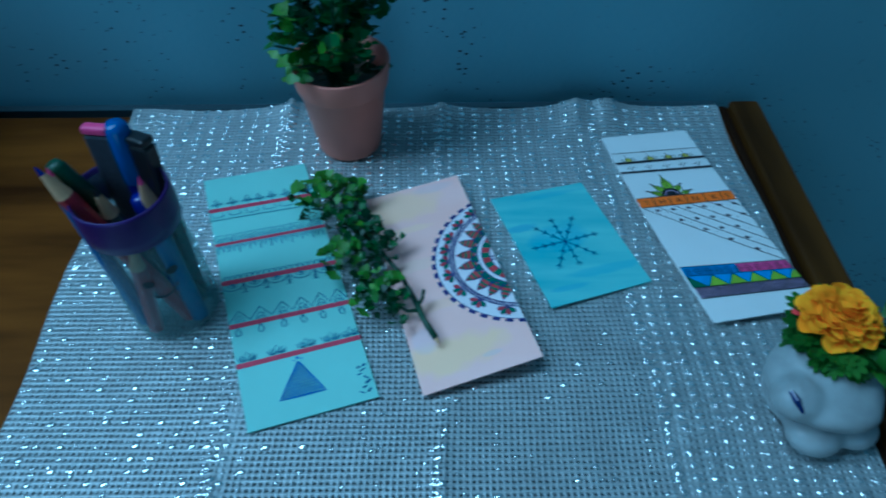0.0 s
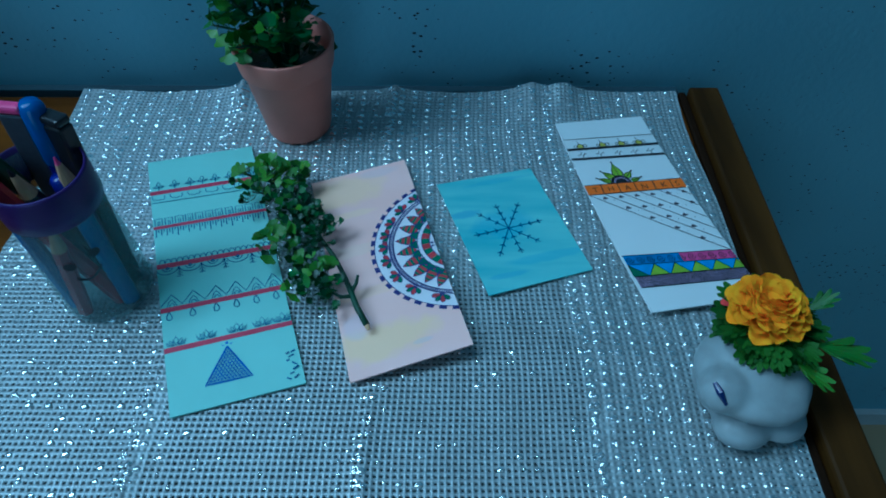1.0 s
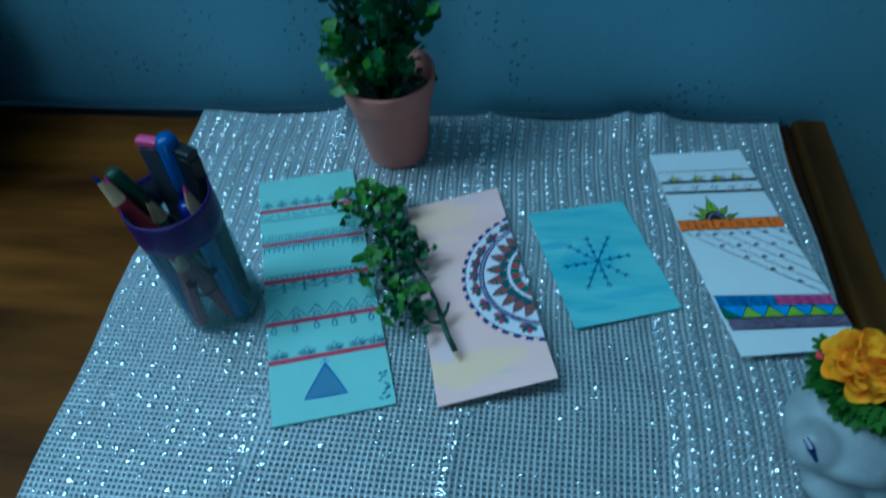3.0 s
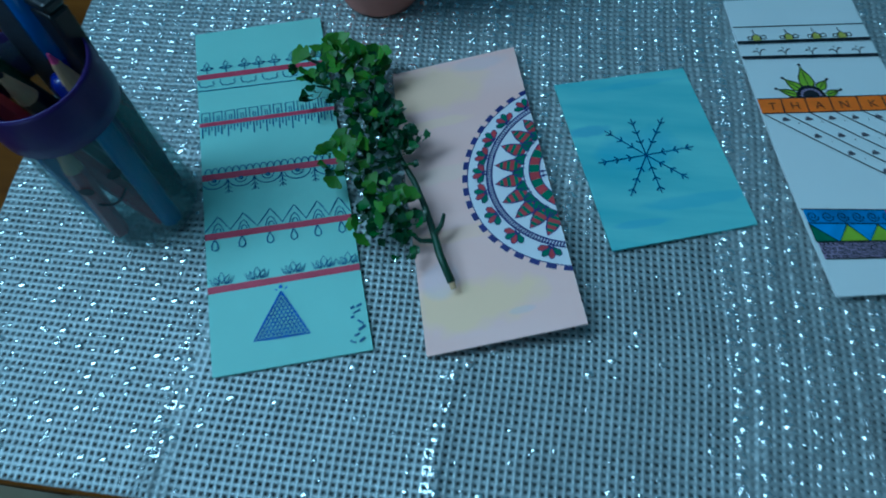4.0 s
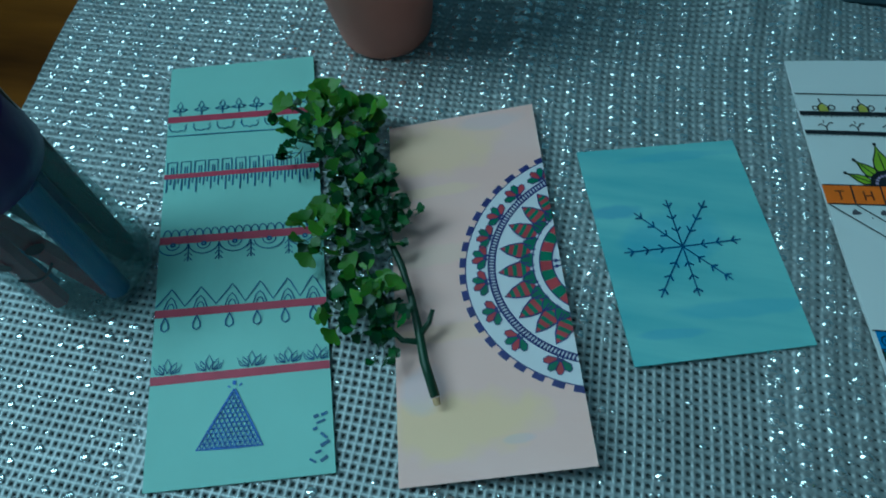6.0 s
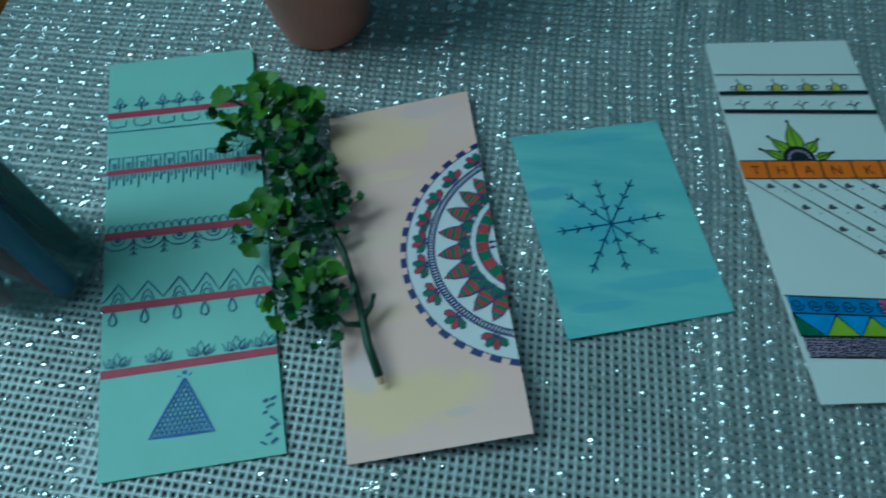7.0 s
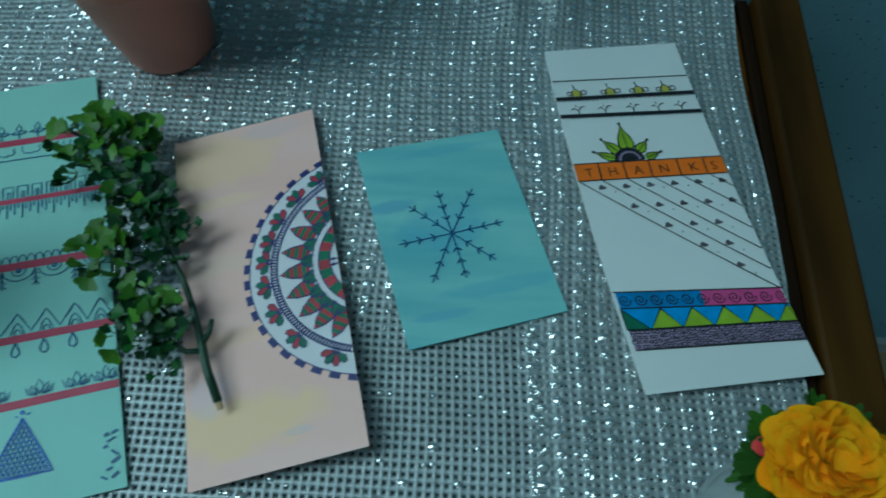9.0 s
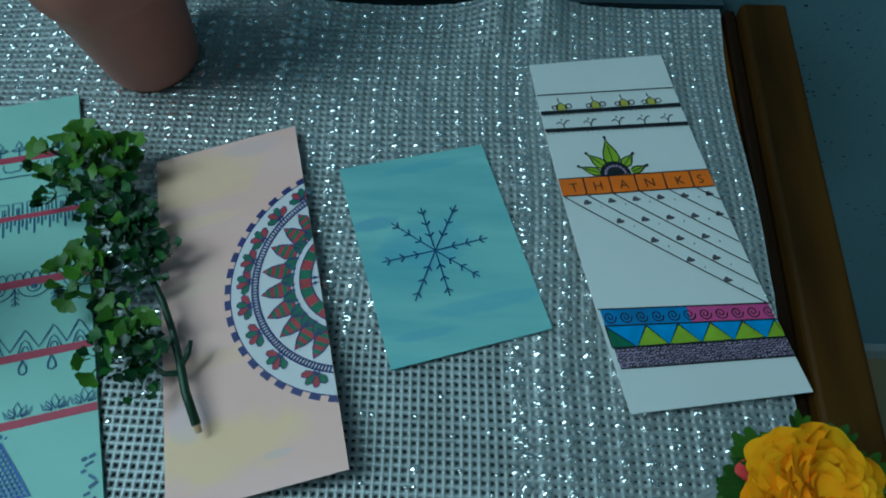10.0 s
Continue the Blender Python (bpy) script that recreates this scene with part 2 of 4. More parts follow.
wash(M["blue"], (0.150, 0.146), 0.018, 0.002, 15, (0.15, 0.44, 0.58), 0.4)
wash(M["blue"], (0.152, 0.078), 0.012, 0.0018, 15, (0.14, 0.40, 0.58), 0.45)


# ---- building helpers ----
def part(name, bm, material, parent=None, label="", smooth=False):
    """Links a bmesh as one mesh object, under parent where one is given."""
    me = bpy.data.meshes.new(name)
    bm.to_mesh(me)
    bm.free()
    for m in material if isinstance(material, (list, tuple)) else [material]:
        me.materials.append(m)
    if smooth:
        me.polygons.foreach_set("use_smooth", [True] * len(me.polygons))
    ob = new(name, me)
    if parent is not None:
        ob.parent = parent
    return tagged(ob, label)


def thing(name, label, category, group="", kind="", at=(0, 0, 0)):
    ob = new(name)
    ob.empty_display_size = 0.02
    ob.location = at
    return tagged(ob, label, category, group, kind)


def box(bm, x0, x1, y0, y1, z0, z1, bevel=0.0, segments=2):
    made = bmesh.ops.create_cube(bm, size=1.0, matrix=Matrix.Translation(((x0 + x1) / 2, (y0 + y1) / 2, (z0 + z1) / 2)) @ Matrix.Diagonal((x1 - x0, y1 - y0, z1 - z0, 1)))
    if bevel:
        edges = {e for v in made["verts"] for e in v.link_edges}
        bmesh.ops.bevel(bm, geom=list(edges), offset=bevel, segments=segments, affect="EDGES", profile=0.5)
    return bm


def boxed(name, dims, material, parent=None, label="", bevel=0.0, kind=""):
    ob = part(name, box(bmesh.new(), *dims, bevel=bevel), material, parent, label)
    return tagged(ob, kind=kind)


def lathe(bm, rings, segments=40, cap0=True, cap1=True, m=Matrix()):
    """A turned body from (radius, height) rings, bottom to top."""
    loops = []
    for r, z in rings:
        loops.append([bm.verts.new(m @ Vector((r * math.cos(2 * math.pi * i / segments), r * math.sin(2 * math.pi * i / segments), z))) for i in range(segments)])
    for a, b in zip(loops, loops[1:]):
        for i in range(segments):
            j = (i + 1) % segments
            bm.faces.new((a[i], a[j], b[j], b[i]))
    if cap0:
        bm.faces.new(loops[0][::-1])
    if cap1:
        bm.faces.new(loops[-1])
    return bm


def tube(bm, pts, radii, segments=8):
    """A tapered round rod along a line of points."""
    pts = [Vector(p) for p in pts]
    loops = []
    for i, p in enumerate(pts):
        d = (pts[min(i + 1, len(pts) - 1)] - pts[max(i - 1, 0)]).normalized()
        side = d.orthogonal().normalized() if i == 0 else (side - d * side.dot(d)).normalized()
        up = d.cross(side)
        r = radii[i] if isinstance(radii, (list, tuple)) else radii
        loops.append([bm.verts.new(p + r * (math.cos(2 * math.pi * k / segments) * side + math.sin(2 * math.pi * k / segments) * up)) for k in range(segments)])
    for a, b in zip(loops, loops[1:]):
        for k in range(segments):
            j = (k + 1) % segments
            bm.faces.new((a[k], a[j], b[j], b[k]))
    bm.faces.new(loops[0][::-1])
    bm.faces.new(loops[-1])
    return bm


# ---- the room ----
FLOOR, CEIL = -0.54, 1.9
X0, X1, Y0, Y1 = -1.0, 1.9, -2.1, 0.252
boxed("floor", (X0 - 0.1, X1 + 0.1, Y0 - 0.1, Y1 + 0.1, FLOOR - 0.1, FLOOR), M["floor"], kind="structure", label="brown tiled floor of the room")
boxed("ceiling", (X0 - 0.1, X1 + 0.1, Y0 - 0.1, Y1 + 0.1, CEIL, CEIL + 0.1), M["plaster"], kind="structure", label="plain white plastered ceiling")
boxed("wall_east", (X1, X1 + 0.1, Y0, Y1, FLOOR, CEIL), M["wall"], kind="structure", label="blue painted plaster wall")


def wall_with_opening(name, x0, x1, y0, y1, lo, hi, along, a0, a1):
    bm = bmesh.new()
    if along == "y":
        box(bm, x0, x1, y0, a0, FLOOR, CEIL), box(bm, x0, x1, a1, y1, FLOOR, CEIL)
        if lo > FLOOR:
            box(bm, x0, x1, a0, a1, FLOOR, lo)
        box(bm, x0, x1, a0, a1, hi, CEIL)
    else:
        box(bm, x0, a0, y0, y1, FLOOR, CEIL), box(bm, a1, x1, y0, y1, FLOOR, CEIL)
        if lo > FLOOR:
            box(bm, a0, a1, y0, y1, FLOOR, lo)
        box(bm, a0, a1, y0, y1, hi, CEIL)
    tagged(part(name, bm, M["wall"], label="blue painted plaster wall with an opening"), kind="structure")


# opening added for the unseen light high behind the table
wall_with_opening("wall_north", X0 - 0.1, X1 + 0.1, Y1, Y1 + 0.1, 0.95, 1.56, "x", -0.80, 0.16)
wall_with_opening("wall_west", X0 - 0.1, X0, Y0, Y1, 0.8, 1.8, "y", -0.38, 0.24)
# opening added for the unseen fill light
wall_with_opening("wall_south", X0 - 0.1, X1 + 0.1, Y0 - 0.1, Y0, FLOOR, 1.5, "x", -0.7, 0.1)
boxed("baseboard", (0.0, X1, Y1 - 0.008, Y1, FLOOR, FLOOR + 0.03), M["skirting"], kind="structure", label="narrow pale skirting along the wall")
# dark strip put where the wall lies in shade behind the table
boxed("trim", (-0.60, 0.2790, Y1 - 0.006, Y1, -0.075, -0.0135), M["strip"], kind="structure", label="dark strip for the shade in the gap behind the table")

# ---- the table ----
TOP = -0.0045
table = thing("side_table", "small varnished brown wooden side table against the wall", "table", at=(0, 0, FLOOR))
H = -FLOOR
boxed("top_board", (-0.46, 0.2730, -0.0445, 0.2275, H + TOP - 0.018, H + TOP), M["wood"], table, bevel=0.0012)
boxed("edge_rail", (0.2795, 0.2990, -0.06, 0.2335, H + TOP - 0.03, H + 0.0005), M["rim"], table, "dark brown wooden edge rail", bevel=0.0018)
# shade of the gap between mat and rail is put into this wood colour
boxed("rail_bead", (0.2735, 0.2785, -0.06, 0.2330, H + TOP - 0.03, H - 0.0035), M["rail_gap_shade"], table, bevel=0.0012)
boxed("front_apron", (-0.41, 0.278, -0.040, -0.022, H - 0.085, H + TOP - 0.0185), M["rim"], table)
boxed("rear_apron", (-0.41, 0.278, 0.205, 0.222, H - 0.085, H + TOP - 0.0185), M["rim"], table)
for x in (-0.41, 0.255):
    for y in (-0.04, 0.19):
        boxed("leg", (x, x + 0.035, y, y + 0.035, 0, H + TOP - 0.019), M["rim"], table, bevel=0.003)

# ---- the silver net mat ----
MX0, MX1, MY0, MY1 = -0.114, 0.2745, -0.043, 0.2295
FOLDS = (-0.012, 0.086, 0.185)


def mat_height(x, y):
    """Lie of the mat: folds from its packing, quilting and small waves."""
    back = np.clip((y - 0.198) / 0.03, 0, 1) ** 1.3
    front = np.clip((0.0 - y) / 0.04, 0, 1)
    z = np.zeros_like(x)
    z += np.exp(-np.abs(x - FOLDS[0]) / 0.006) * (0.0008 + 0.0060 * back + 0.002 * front)
    z += np.exp(-np.abs(x - FOLDS[1]) / 0.006) * (0.0008 + 0.0035 * back + 0.001 * front)
    z += (np.exp(-((x - 0.195) / 0.010) ** 2) + np.exp(-((x - 0.174) / 0.010) ** 2)) * (0.0004 + 0.0045 * back) - np.exp(-np.abs(x - FOLDS[2]) / 0.004) * 0.0014 * back
    z += np.exp(-np.abs(y - 0.097) / 0.005) * 0.0010
    z += 0.0022 * back * (0.5 + 0.5 * np.cos((x - 0.037) * 2 * math.pi / 0.098 + 3.14))
    z += 0.0003 * np.sin(x * 37 + 2 * np.sin(y * 23)) * np.sin(y * 41 + 1.3)
    return z


def quilt(x, y):
    """How far the double layer of net is drawn into raised, closed dots: 0 where it lies single."""
    one_layer = (0.72 + 0.28 * np.clip((x + 0.002) / 0.01, 0, 1)) * np.clip((0.183 - x) / 0.006, 0, 1) * np.clip((0.088 - y) / 0.02, 0, 1)
    where = 1 - one_layer
    cx = (0.5 + 0.5 * np.cos(2 * math.pi * (x + 0.0012 * np.sin(y * 31)) / 0.00837))
    cy = (0.5 + 0.5 * np.cos(2 * math.pi * (y + 0.0010 * np.sin(x * 27)) / 0.00558))
    return where, cx, cy


def creases(x, y):
    """Where glints are put as shiny puckered dots along the fold lines."""
    c = sum(np.exp(-np.abs(x - f + 0.002) / 0.0028) for f in FOLDS) * (0.5 + 0.5 * np.cos(2 * math.pi * y / 0.00558))
    return np.clip(c + 0.8 * np.exp(-np.abs(y - 0.097) / 0.0022) * (0.5 + 0.5 * np.cos(2 * math.pi * x / 0.00837)), 0, 1)


def net_mat():
    mat = thing("table_mat", "silver perforated vinyl mat with fold creases on the table", "table mat")
    pitch = 0.00279
    nx, ny = round((MX1 - MX0) / pitch), round((MY1 - MY0) / pitch)
    rng = np.random.default_rng(4)
    gx, gy = np.meshgrid(np.arange(2 * nx + 1), np.arange(2 * ny + 1), indexing="ij")
    keep = ~((gx % 2 == 1) & (gy % 2 == 1))
    index = -np.ones(gx.shape, int)
    index[keep] = np.arange(keep.sum())
    x, y = MX0 + gx[keep] * pitch / 2, MY0 + gy[keep] * pitch / 2
    node = ((gx[keep] % 2 == 0) & (gy[keep] % 2 == 0))
    where, cx_, cy_ = quilt(x, y)
    dot = np.maximum(where * cx_ ** 2 * cy_, creases(x, y))
    z = np.where(node, 0.00024, 0.00014) * (1 - 0.7 * where) + rng.normal(0, 1, x.size) * (0.00007 + 0.00030 * dot) + 0.0006 * dot
    outer = np.stack([x, y, z], 1)
    ci, cj = np.meshgrid(np.arange(nx), np.arange(ny), indexing="ij")
    ci, cj = ci.ravel(), cj.ravel()
    cx, cy = MX0 + (ci + 0.5) * pitch, MY0 + (cj + 0.5) * pitch
    where, cx_, cy_ = quilt(cx, cy)
    close = 1 - where * np.clip(0.10 + 0.60 * cx_, 0, 1) * rng.uniform(0.75, 0.95, ci.size)
    for f in FOLDS[::2]:
        close = np.where(np.abs(cx - f - 0.0042) < 0.0030, 0.12, close)
    dot = np.maximum(where * cx_ ** 2 * cy_, creases(cx, cy))
    ring = [(-1, -1), (0, -1), (1, -1), (1, 0), (1, 1), (0, 1), (-1, 1), (-1, 0)]
    rx = rng.normal(0.00074, 0.00005, ci.size) * close
    ry = rng.normal(0.00062, 0.00005, ci.size) * close * (1 - 0.28 * where)
    tops, lows, outs = [], [], []
    count = len(outer)
    verts = [outer]
    for k, (a, b) in enumerate(ring):
        s = 0.72 if a and b else 1.0
        px, py = cx + a * s * rx, cy + b * s * ry
        jit = rng.normal(0, 1, px.size) * 0.00024 * dot + 0.0006 * dot
        for store, dz in ((tops, 0.0), (lows, -0.0009)):
            verts.append(np.stack([px + a * s * 0.0001 * (dz < 0), py + b * s * 0.0001 * (dz < 0), dz + jit], 1))
            store.append(count + np.arange(px.size))
            count += px.size
        outs.append(index[2 * ci + 1 + a, 2 * cj + 1 + b])
    v = np.concatenate(verts)

    def lay(v):
        v[:, 2] += mat_height(v[:, 0], v[:, 1])
        v[:, 1] += 0.0010 * np.sin(v[:, 0] * 33 + 1) * np.clip((v[:, 1] - 0.1) / 0.12, 0, 1)
        v[:, 0] += 0.0009 * np.sin(v[:, 1] * 60) + np.where(v[:, 0] < 0, -v[:, 0] / 0.114, 0) * (0.004 - v[:, 1] * 0.035) - np.clip((v[:, 0] - 0.19) / 0.0845, 0, 1) * 0.0045 * np.clip((v[:, 1] - 0.06) / 0.16, 0, 1)
        return v

    v[:, 2] -= 0.0022
    v = lay(v)
    faces = []
    for k in range(8):
        j = (k + 1) % 8
        faces.append(np.stack([outs[k], outs[j], tops[j], tops[k]], 1))
        faces.append(np.stack([tops[k], tops[j], lows[j], lows[k]], 1))
    # faces that take the paler copy for glints
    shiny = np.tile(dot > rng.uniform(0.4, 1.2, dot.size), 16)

    def quads(name, v, f, material, label):
        me = bpy.data.meshes.new(name)
        me.vertices.add(len(v)), me.loops.add(f.size), me.polygons.add(len(f))
        me.vertices.foreach_set("co", v.ravel())
        me.loops.foreach_set("vertex_index", f.ravel().astype(np.int32))
        me.polygons.foreach_set("loop_start", np.arange(0, f.size, 4, dtype=np.int32))
        me.polygons.foreach_set("use_smooth", np.ones(len(f), bool))
        me.update(calc_edges=True)
        me.materials.append(material)
        ob = new(name, me)
        ob.parent = mat
        return tagged(ob, label)

    net = tagged(quads("net", v, np.concatenate(faces), M["foil"], "silver perforated net"), kind="stuff")
    net.data.materials.append(M["foil_glint"])
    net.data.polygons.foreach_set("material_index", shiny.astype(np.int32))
    # raised glossy blisters, two or three to a dot, added to hold the glints
    px, py, big = [], [], []
    for i in range(int((MX1 - MX0) / 0.00837) + 1):
        for j in range(int((MY1 - MY0) / 0.00558) + 1):
            bx = math.ceil(MX0 / 0.00837) * 0.00837 + i * 0.00837
            by = math.ceil(MY0 / 0.00558) * 0.00558 + j * 0.00558
            for k in range(3):
                px.append(bx - 0.0012 * math.sin(by * 31) + rng.normal(0, 0.0003 + 0.0005 * k))
                py.append(by - 0.0010 * math.sin(bx * 27) + rng.normal(0, 0.0002 + 0.0004 * k))
                big.append(k == 0)
    for f in FOLDS:
        for j in range(int((MY1 - MY0) / 0.0028)):
            px.append(f - 0.002 + rng.normal(0, 0.0022))
            py.append(MY0 + 0.001 + j * 0.0028)
    big += [False] * (len(px) - len(big))
    for f in FOLDS:
        for j in range(int((MY1 - MY0) / 0.0045)):
            px.append(f + 0.0006 + rng.normal(0, 0.0005))
            py.append(MY0 + 0.001 + j * 0.0045 + rng.normal(0, 0.0006))
            big.append(True)
    for i in range(int((MX1 - MX0) / 0.0030)):
        px.append(MX0 + 0.001 + i * 0.0030)
        py.append(0.0975 + rng.normal(0, 0.0015))
    for i in range(420):
        px.append(rng.uniform(MX0 + 0.002, MX1 - 0.002))
        py.append(rng.uniform(MY0 + 0.002, MY1 - 0.002))
    big = np.array(big + [False] * (len(px) - len(big)))
    px, py = np.array(px), np.array(py)
    ok = (px > MX0 + 0.001) & (px < MX1 - 0.001) & (py > MY0 + 0.001) & (py < MY1 - 0.001)
    px, py, big = px[ok], py[ok], big[ok]
    where = np.maximum(quilt(px, py)[0], creases(px, py))
    ok = (rng.uniform(0, 1, px.size) < 0.08 + 0.90 * where)
    px, py, big = px[ok], py[ok], big[ok]
    rad = np.where(big, rng.uniform(0.0010, 0.0017, px.size), rng.uniform(0.00042, 0.00088, px.size))
    tall = np.minimum(rad * rng.uniform(0.28, 0.50, px.size), 0.00085)
    lean = rng.normal(0, 0.35, (2, px.size))
    v, f, n = [], [], 10
    for ring_r, ring_z in ((1.0, 0.0), (0.86, 0.5), (0.5, 0.87), (0.12, 1.0)):
        for k in range(n):
            a = 2 * math.pi * k / n
            v.append(np.stack([px + rad * (ring_r * math.cos(a) * 1.25 + lean[0] * ring_z * 0.4), py + rad * (ring_r * math.sin(a) + lean[1] * ring_z * 0.4), tall * ring_z - 0.0020], 1))
    total = px.size
    for r in range(3):
        for k in range(n):
            m = (k + 1) % n
            f.append(np.stack([(r * n + k) * total + np.arange(total), (r * n + m) * total + np.arange(total), ((r + 1) * n + m) * total + np.arange(total), ((r + 1) * n + k) * total + np.arange(total)], 1))
    v = np.concatenate(v)
    tagged(quads("raised_dot", lay(v), np.concatenate(f), M["foil_glint"], "small raised dots added for the glints of the mat"), kind="stuff")
    # sheet added under the net so that its holes look dark
    gx, gy = np.meshgrid(np.linspace(MX0 + 0.002, MX1 - 0.002, 120), np.linspace(MY0 + 0.002, MY1 - 0.002, 80), indexing="ij")
    v = lay(np.stack([gx.ravel(), gy.ravel(), np.full(gx.size, -0.0034)], 1))
    i, j = np.meshgrid(np.arange(119), np.arange(79), indexing="ij")
    q = (i * 80 + j).ravel()
    quads("backing", v, np.stack([q, q + 80, q + 81, q + 1], 1), M["backing"], "dark sheet added under the net holes")


net_mat()


# ---- cards ----
class Sheet:
    """A thin card through four corners, with drawing coordinates in millimetres from its upper left corner."""

    def __init__(self, tl, tr, br, bl, w, h, sag=0.0, bow=0.0):
        self.c, self.w, self.h, self.sag, self.bow = [Vector(p) for p in (tl, tr, br, bl)], w, h, sag, bow

    def at(self, a, b, lift=0.0):
        u, v = a / self.w, b / self.h
        tl, tr, br, bl = self.c
        p = (tl * (1 - u) + tr * u) * (1 - v) + (bl * (1 - u) + br * u) * v
        return p + Vector((-self.bow * 4 * v * (1 - v), 0, lift - self.sag * 4 * v * (1 - v)))


def card(name, sheet, material, label, thick=0.0009):
    bm = bmesh.new()
    nu, nv = 8, 20
    up = [[bm.verts.new(sheet.at(sheet.w * i / nu, sheet.h * j / nv)) for j in range(nv + 1)] for i in range(nu + 1)]
    lo = [[bm.verts.new(sheet.at(sheet.w * i / nu, sheet.h * j / nv, -thick)) for j in range(nv + 1)] for i in range(nu + 1)]
    for i in range(nu):
        for j in range(nv):
            bm.faces.new((up[i][j], up[i][j + 1], up[i + 1][j + 1], up[i + 1][j]))
            bm.faces.new((lo[i][j], lo[i + 1][j], lo[i + 1][j + 1], lo[i][j + 1]))
    for j in range(nv):
        bm.faces.new((up[0][j], lo[0][j], lo[0][j + 1], up[0][j + 1]))
        bm.faces.new((up[nu][j], up[nu][j + 1], lo[nu][j + 1], lo[nu][j]))
    for i in range(nu):
        bm.faces.new((up[i][0], up[i + 1][0], lo[i + 1][0], lo[i][0]))
        bm.faces.new((up[i][nv], lo[i][nv], lo[i + 1][nv], up[i + 1][nv]))
    return tagged(part(name, bm, material, label=label), category="bookmark", group="handmade bookmarks on the mat")


TEAL = Sheet((-0.0553, 0.1597, 0.0), (0.0028, 0.1745, 0.0), (0.0568, 0.0170, 0.0), (0, 0, 0.0), 60, 168)
PINK = Sheet((0.0430, 0.1430, 0.0), (0.0955, 0.1600, 0.003), (0.1320, 0.0320, 0.009), (0.0768, 0.0160, 0.002), 56, 132, 0.001)
BLUE = Sheet((0.1145, 0.1425, 0.0), (0.1690, 0.1560, 0.0), (0.1950, 0.0820, 0.0), (0.1410, 0.0650, 0.0005), 57, 81)
WHITE = Sheet((0.1880, 0.1962, 0.0), (0.2426, 0.2034, 0.0), (0.2772, 0.0632, 0.003), (0.2188, 0.0535, 0.003), 58, 148, 0.0, 0.0020)
teal_card = card("bookmark", TEAL, M["teal"], "teal card bookmark with red bands and blue ink patterns")
pink_card = card("bookmark", PINK, M["pink"], "pale pink card with half an inked mandala, one corner lifted")
blue_card = card("bookmark", BLUE, M["blue"], "turquoise brushed card with an inked snowflake")
white_card = card("bookmark", WHITE, M["white"], "white card with an orange band, hearts and patterned borders")



# ---- drawings on the cards ----
def stroke(bm, sheet, pts, width=0.45, lift=0.00034):
    """A pen line through points given in millimetres on the card."""
    fine = []
    for (a0, b0), (a1, b1) in zip(pts, pts[1:]):
        k = max(1, int(math.hypot(a1 - a0, b1 - b0) / 6))
        fine += [(a0 + (a1 - a0) * i / k, b0 + (b1 - b0) * i / k) for i in range(k)]
    fine.append(pts[-1])
    left, right = [], []
    for i, (a, b) in enumerate(fine):
        a0, b0 = fine[max(i - 1, 0)]
        a1, b1 = fine[min(i + 1, len(fine) - 1)]
        d = math.hypot(a1 - a0, b1 - b0) or 1
        na, nb = -(b1 - b0) / d * width / 2, (a1 - a0) / d * width / 2
        for side, k in ((left, 1), (right, -1)):
            side.append(bm.verts.new(sheet.at(min(max(a + k * na, 0.05), sheet.w - 0.05), min(max(b + k * nb, 0.05), sheet.h - 0.05), lift)))
    for i in range(len(fine) - 1):
        bm.faces.new((right[i], right[i + 1], left[i + 1], left[i]))


def fill(bm, sheet, pts, lift=0.00014):
    """A flat patch of colour on the card, cut off at the card's right edge."""
    edge = sheet.w - 0.05
    out = []
    for i, p in enumerate(pts):
        q = pts[(i + 1) % len(pts)]
        if p[0] <= edge:
            out.append(p)
        if (p[0] <= edge) != (q[0] <= edge):
            k = (edge - p[0]) / (q[0] - p[0])
            out.append((edge, p[1] + k * (q[1] - p[1])))
    if len(out) > 2:
        f = bm.faces.new([bm.verts.new(sheet.at(max(a, 0.05), b, lift)) for a, b in out])
        if f.normal.z < 0:
            f.normal_flip()
        if len(out) > 4:
            bmesh.ops.triangulate(bm, faces=[f])


def band(name, owner, sheet, b0, b1, b2, b3, material, label="", n=8):
    """A band right across the card from b0..b1 at its left to b2..b3 at its right edge."""
    bm = bmesh.new()
    for i in range(n):
        u, v = i / n, (i + 1) / n
        fill(bm, sheet, [(sheet.w * u, b0 + (b2 - b0) * u), (sheet.w * u, b1 + (b3 - b1) * u), (sheet.w * v - 0.001, b1 + (b3 - b1) * v), (sheet.w * v - 0.001, b0 + (b2 - b0) * v)])
    bmesh.ops.remove_doubles(bm, verts=bm.verts, dist=0.000005)
    return part(name, bm, material, owner, label)


def arc(ca, cb, r, t0, t1, n=8, squash=1.0):
    return [(ca + r * math.cos(radians(t0 + (t1 - t0) * i / n)), cb + squash * r * math.sin(radians(t0 + (t1 - t0) * i / n))) for i in range(n + 1)]


def pen_row(name, owner, sheet, draw, material, label=""):
    bm = bmesh.new()
    draw(bm)
    return part(name, bm, material, owner, label)


rnd = random.Random(11)
# teal card
BANDS = ((25.4, 28.4, 26.8, 29.6), (53.0, 55.1, 54.1, 56.2), (80.2, 83.3, 81.7, 84.8), (108.7, 111.6, 109.8, 112.6), (132.2, 135.1, 132.4, 135.2))
for b in BANDS:
    band("red_band", teal_card, TEAL, *b, M["red_tape"], "red marker band")


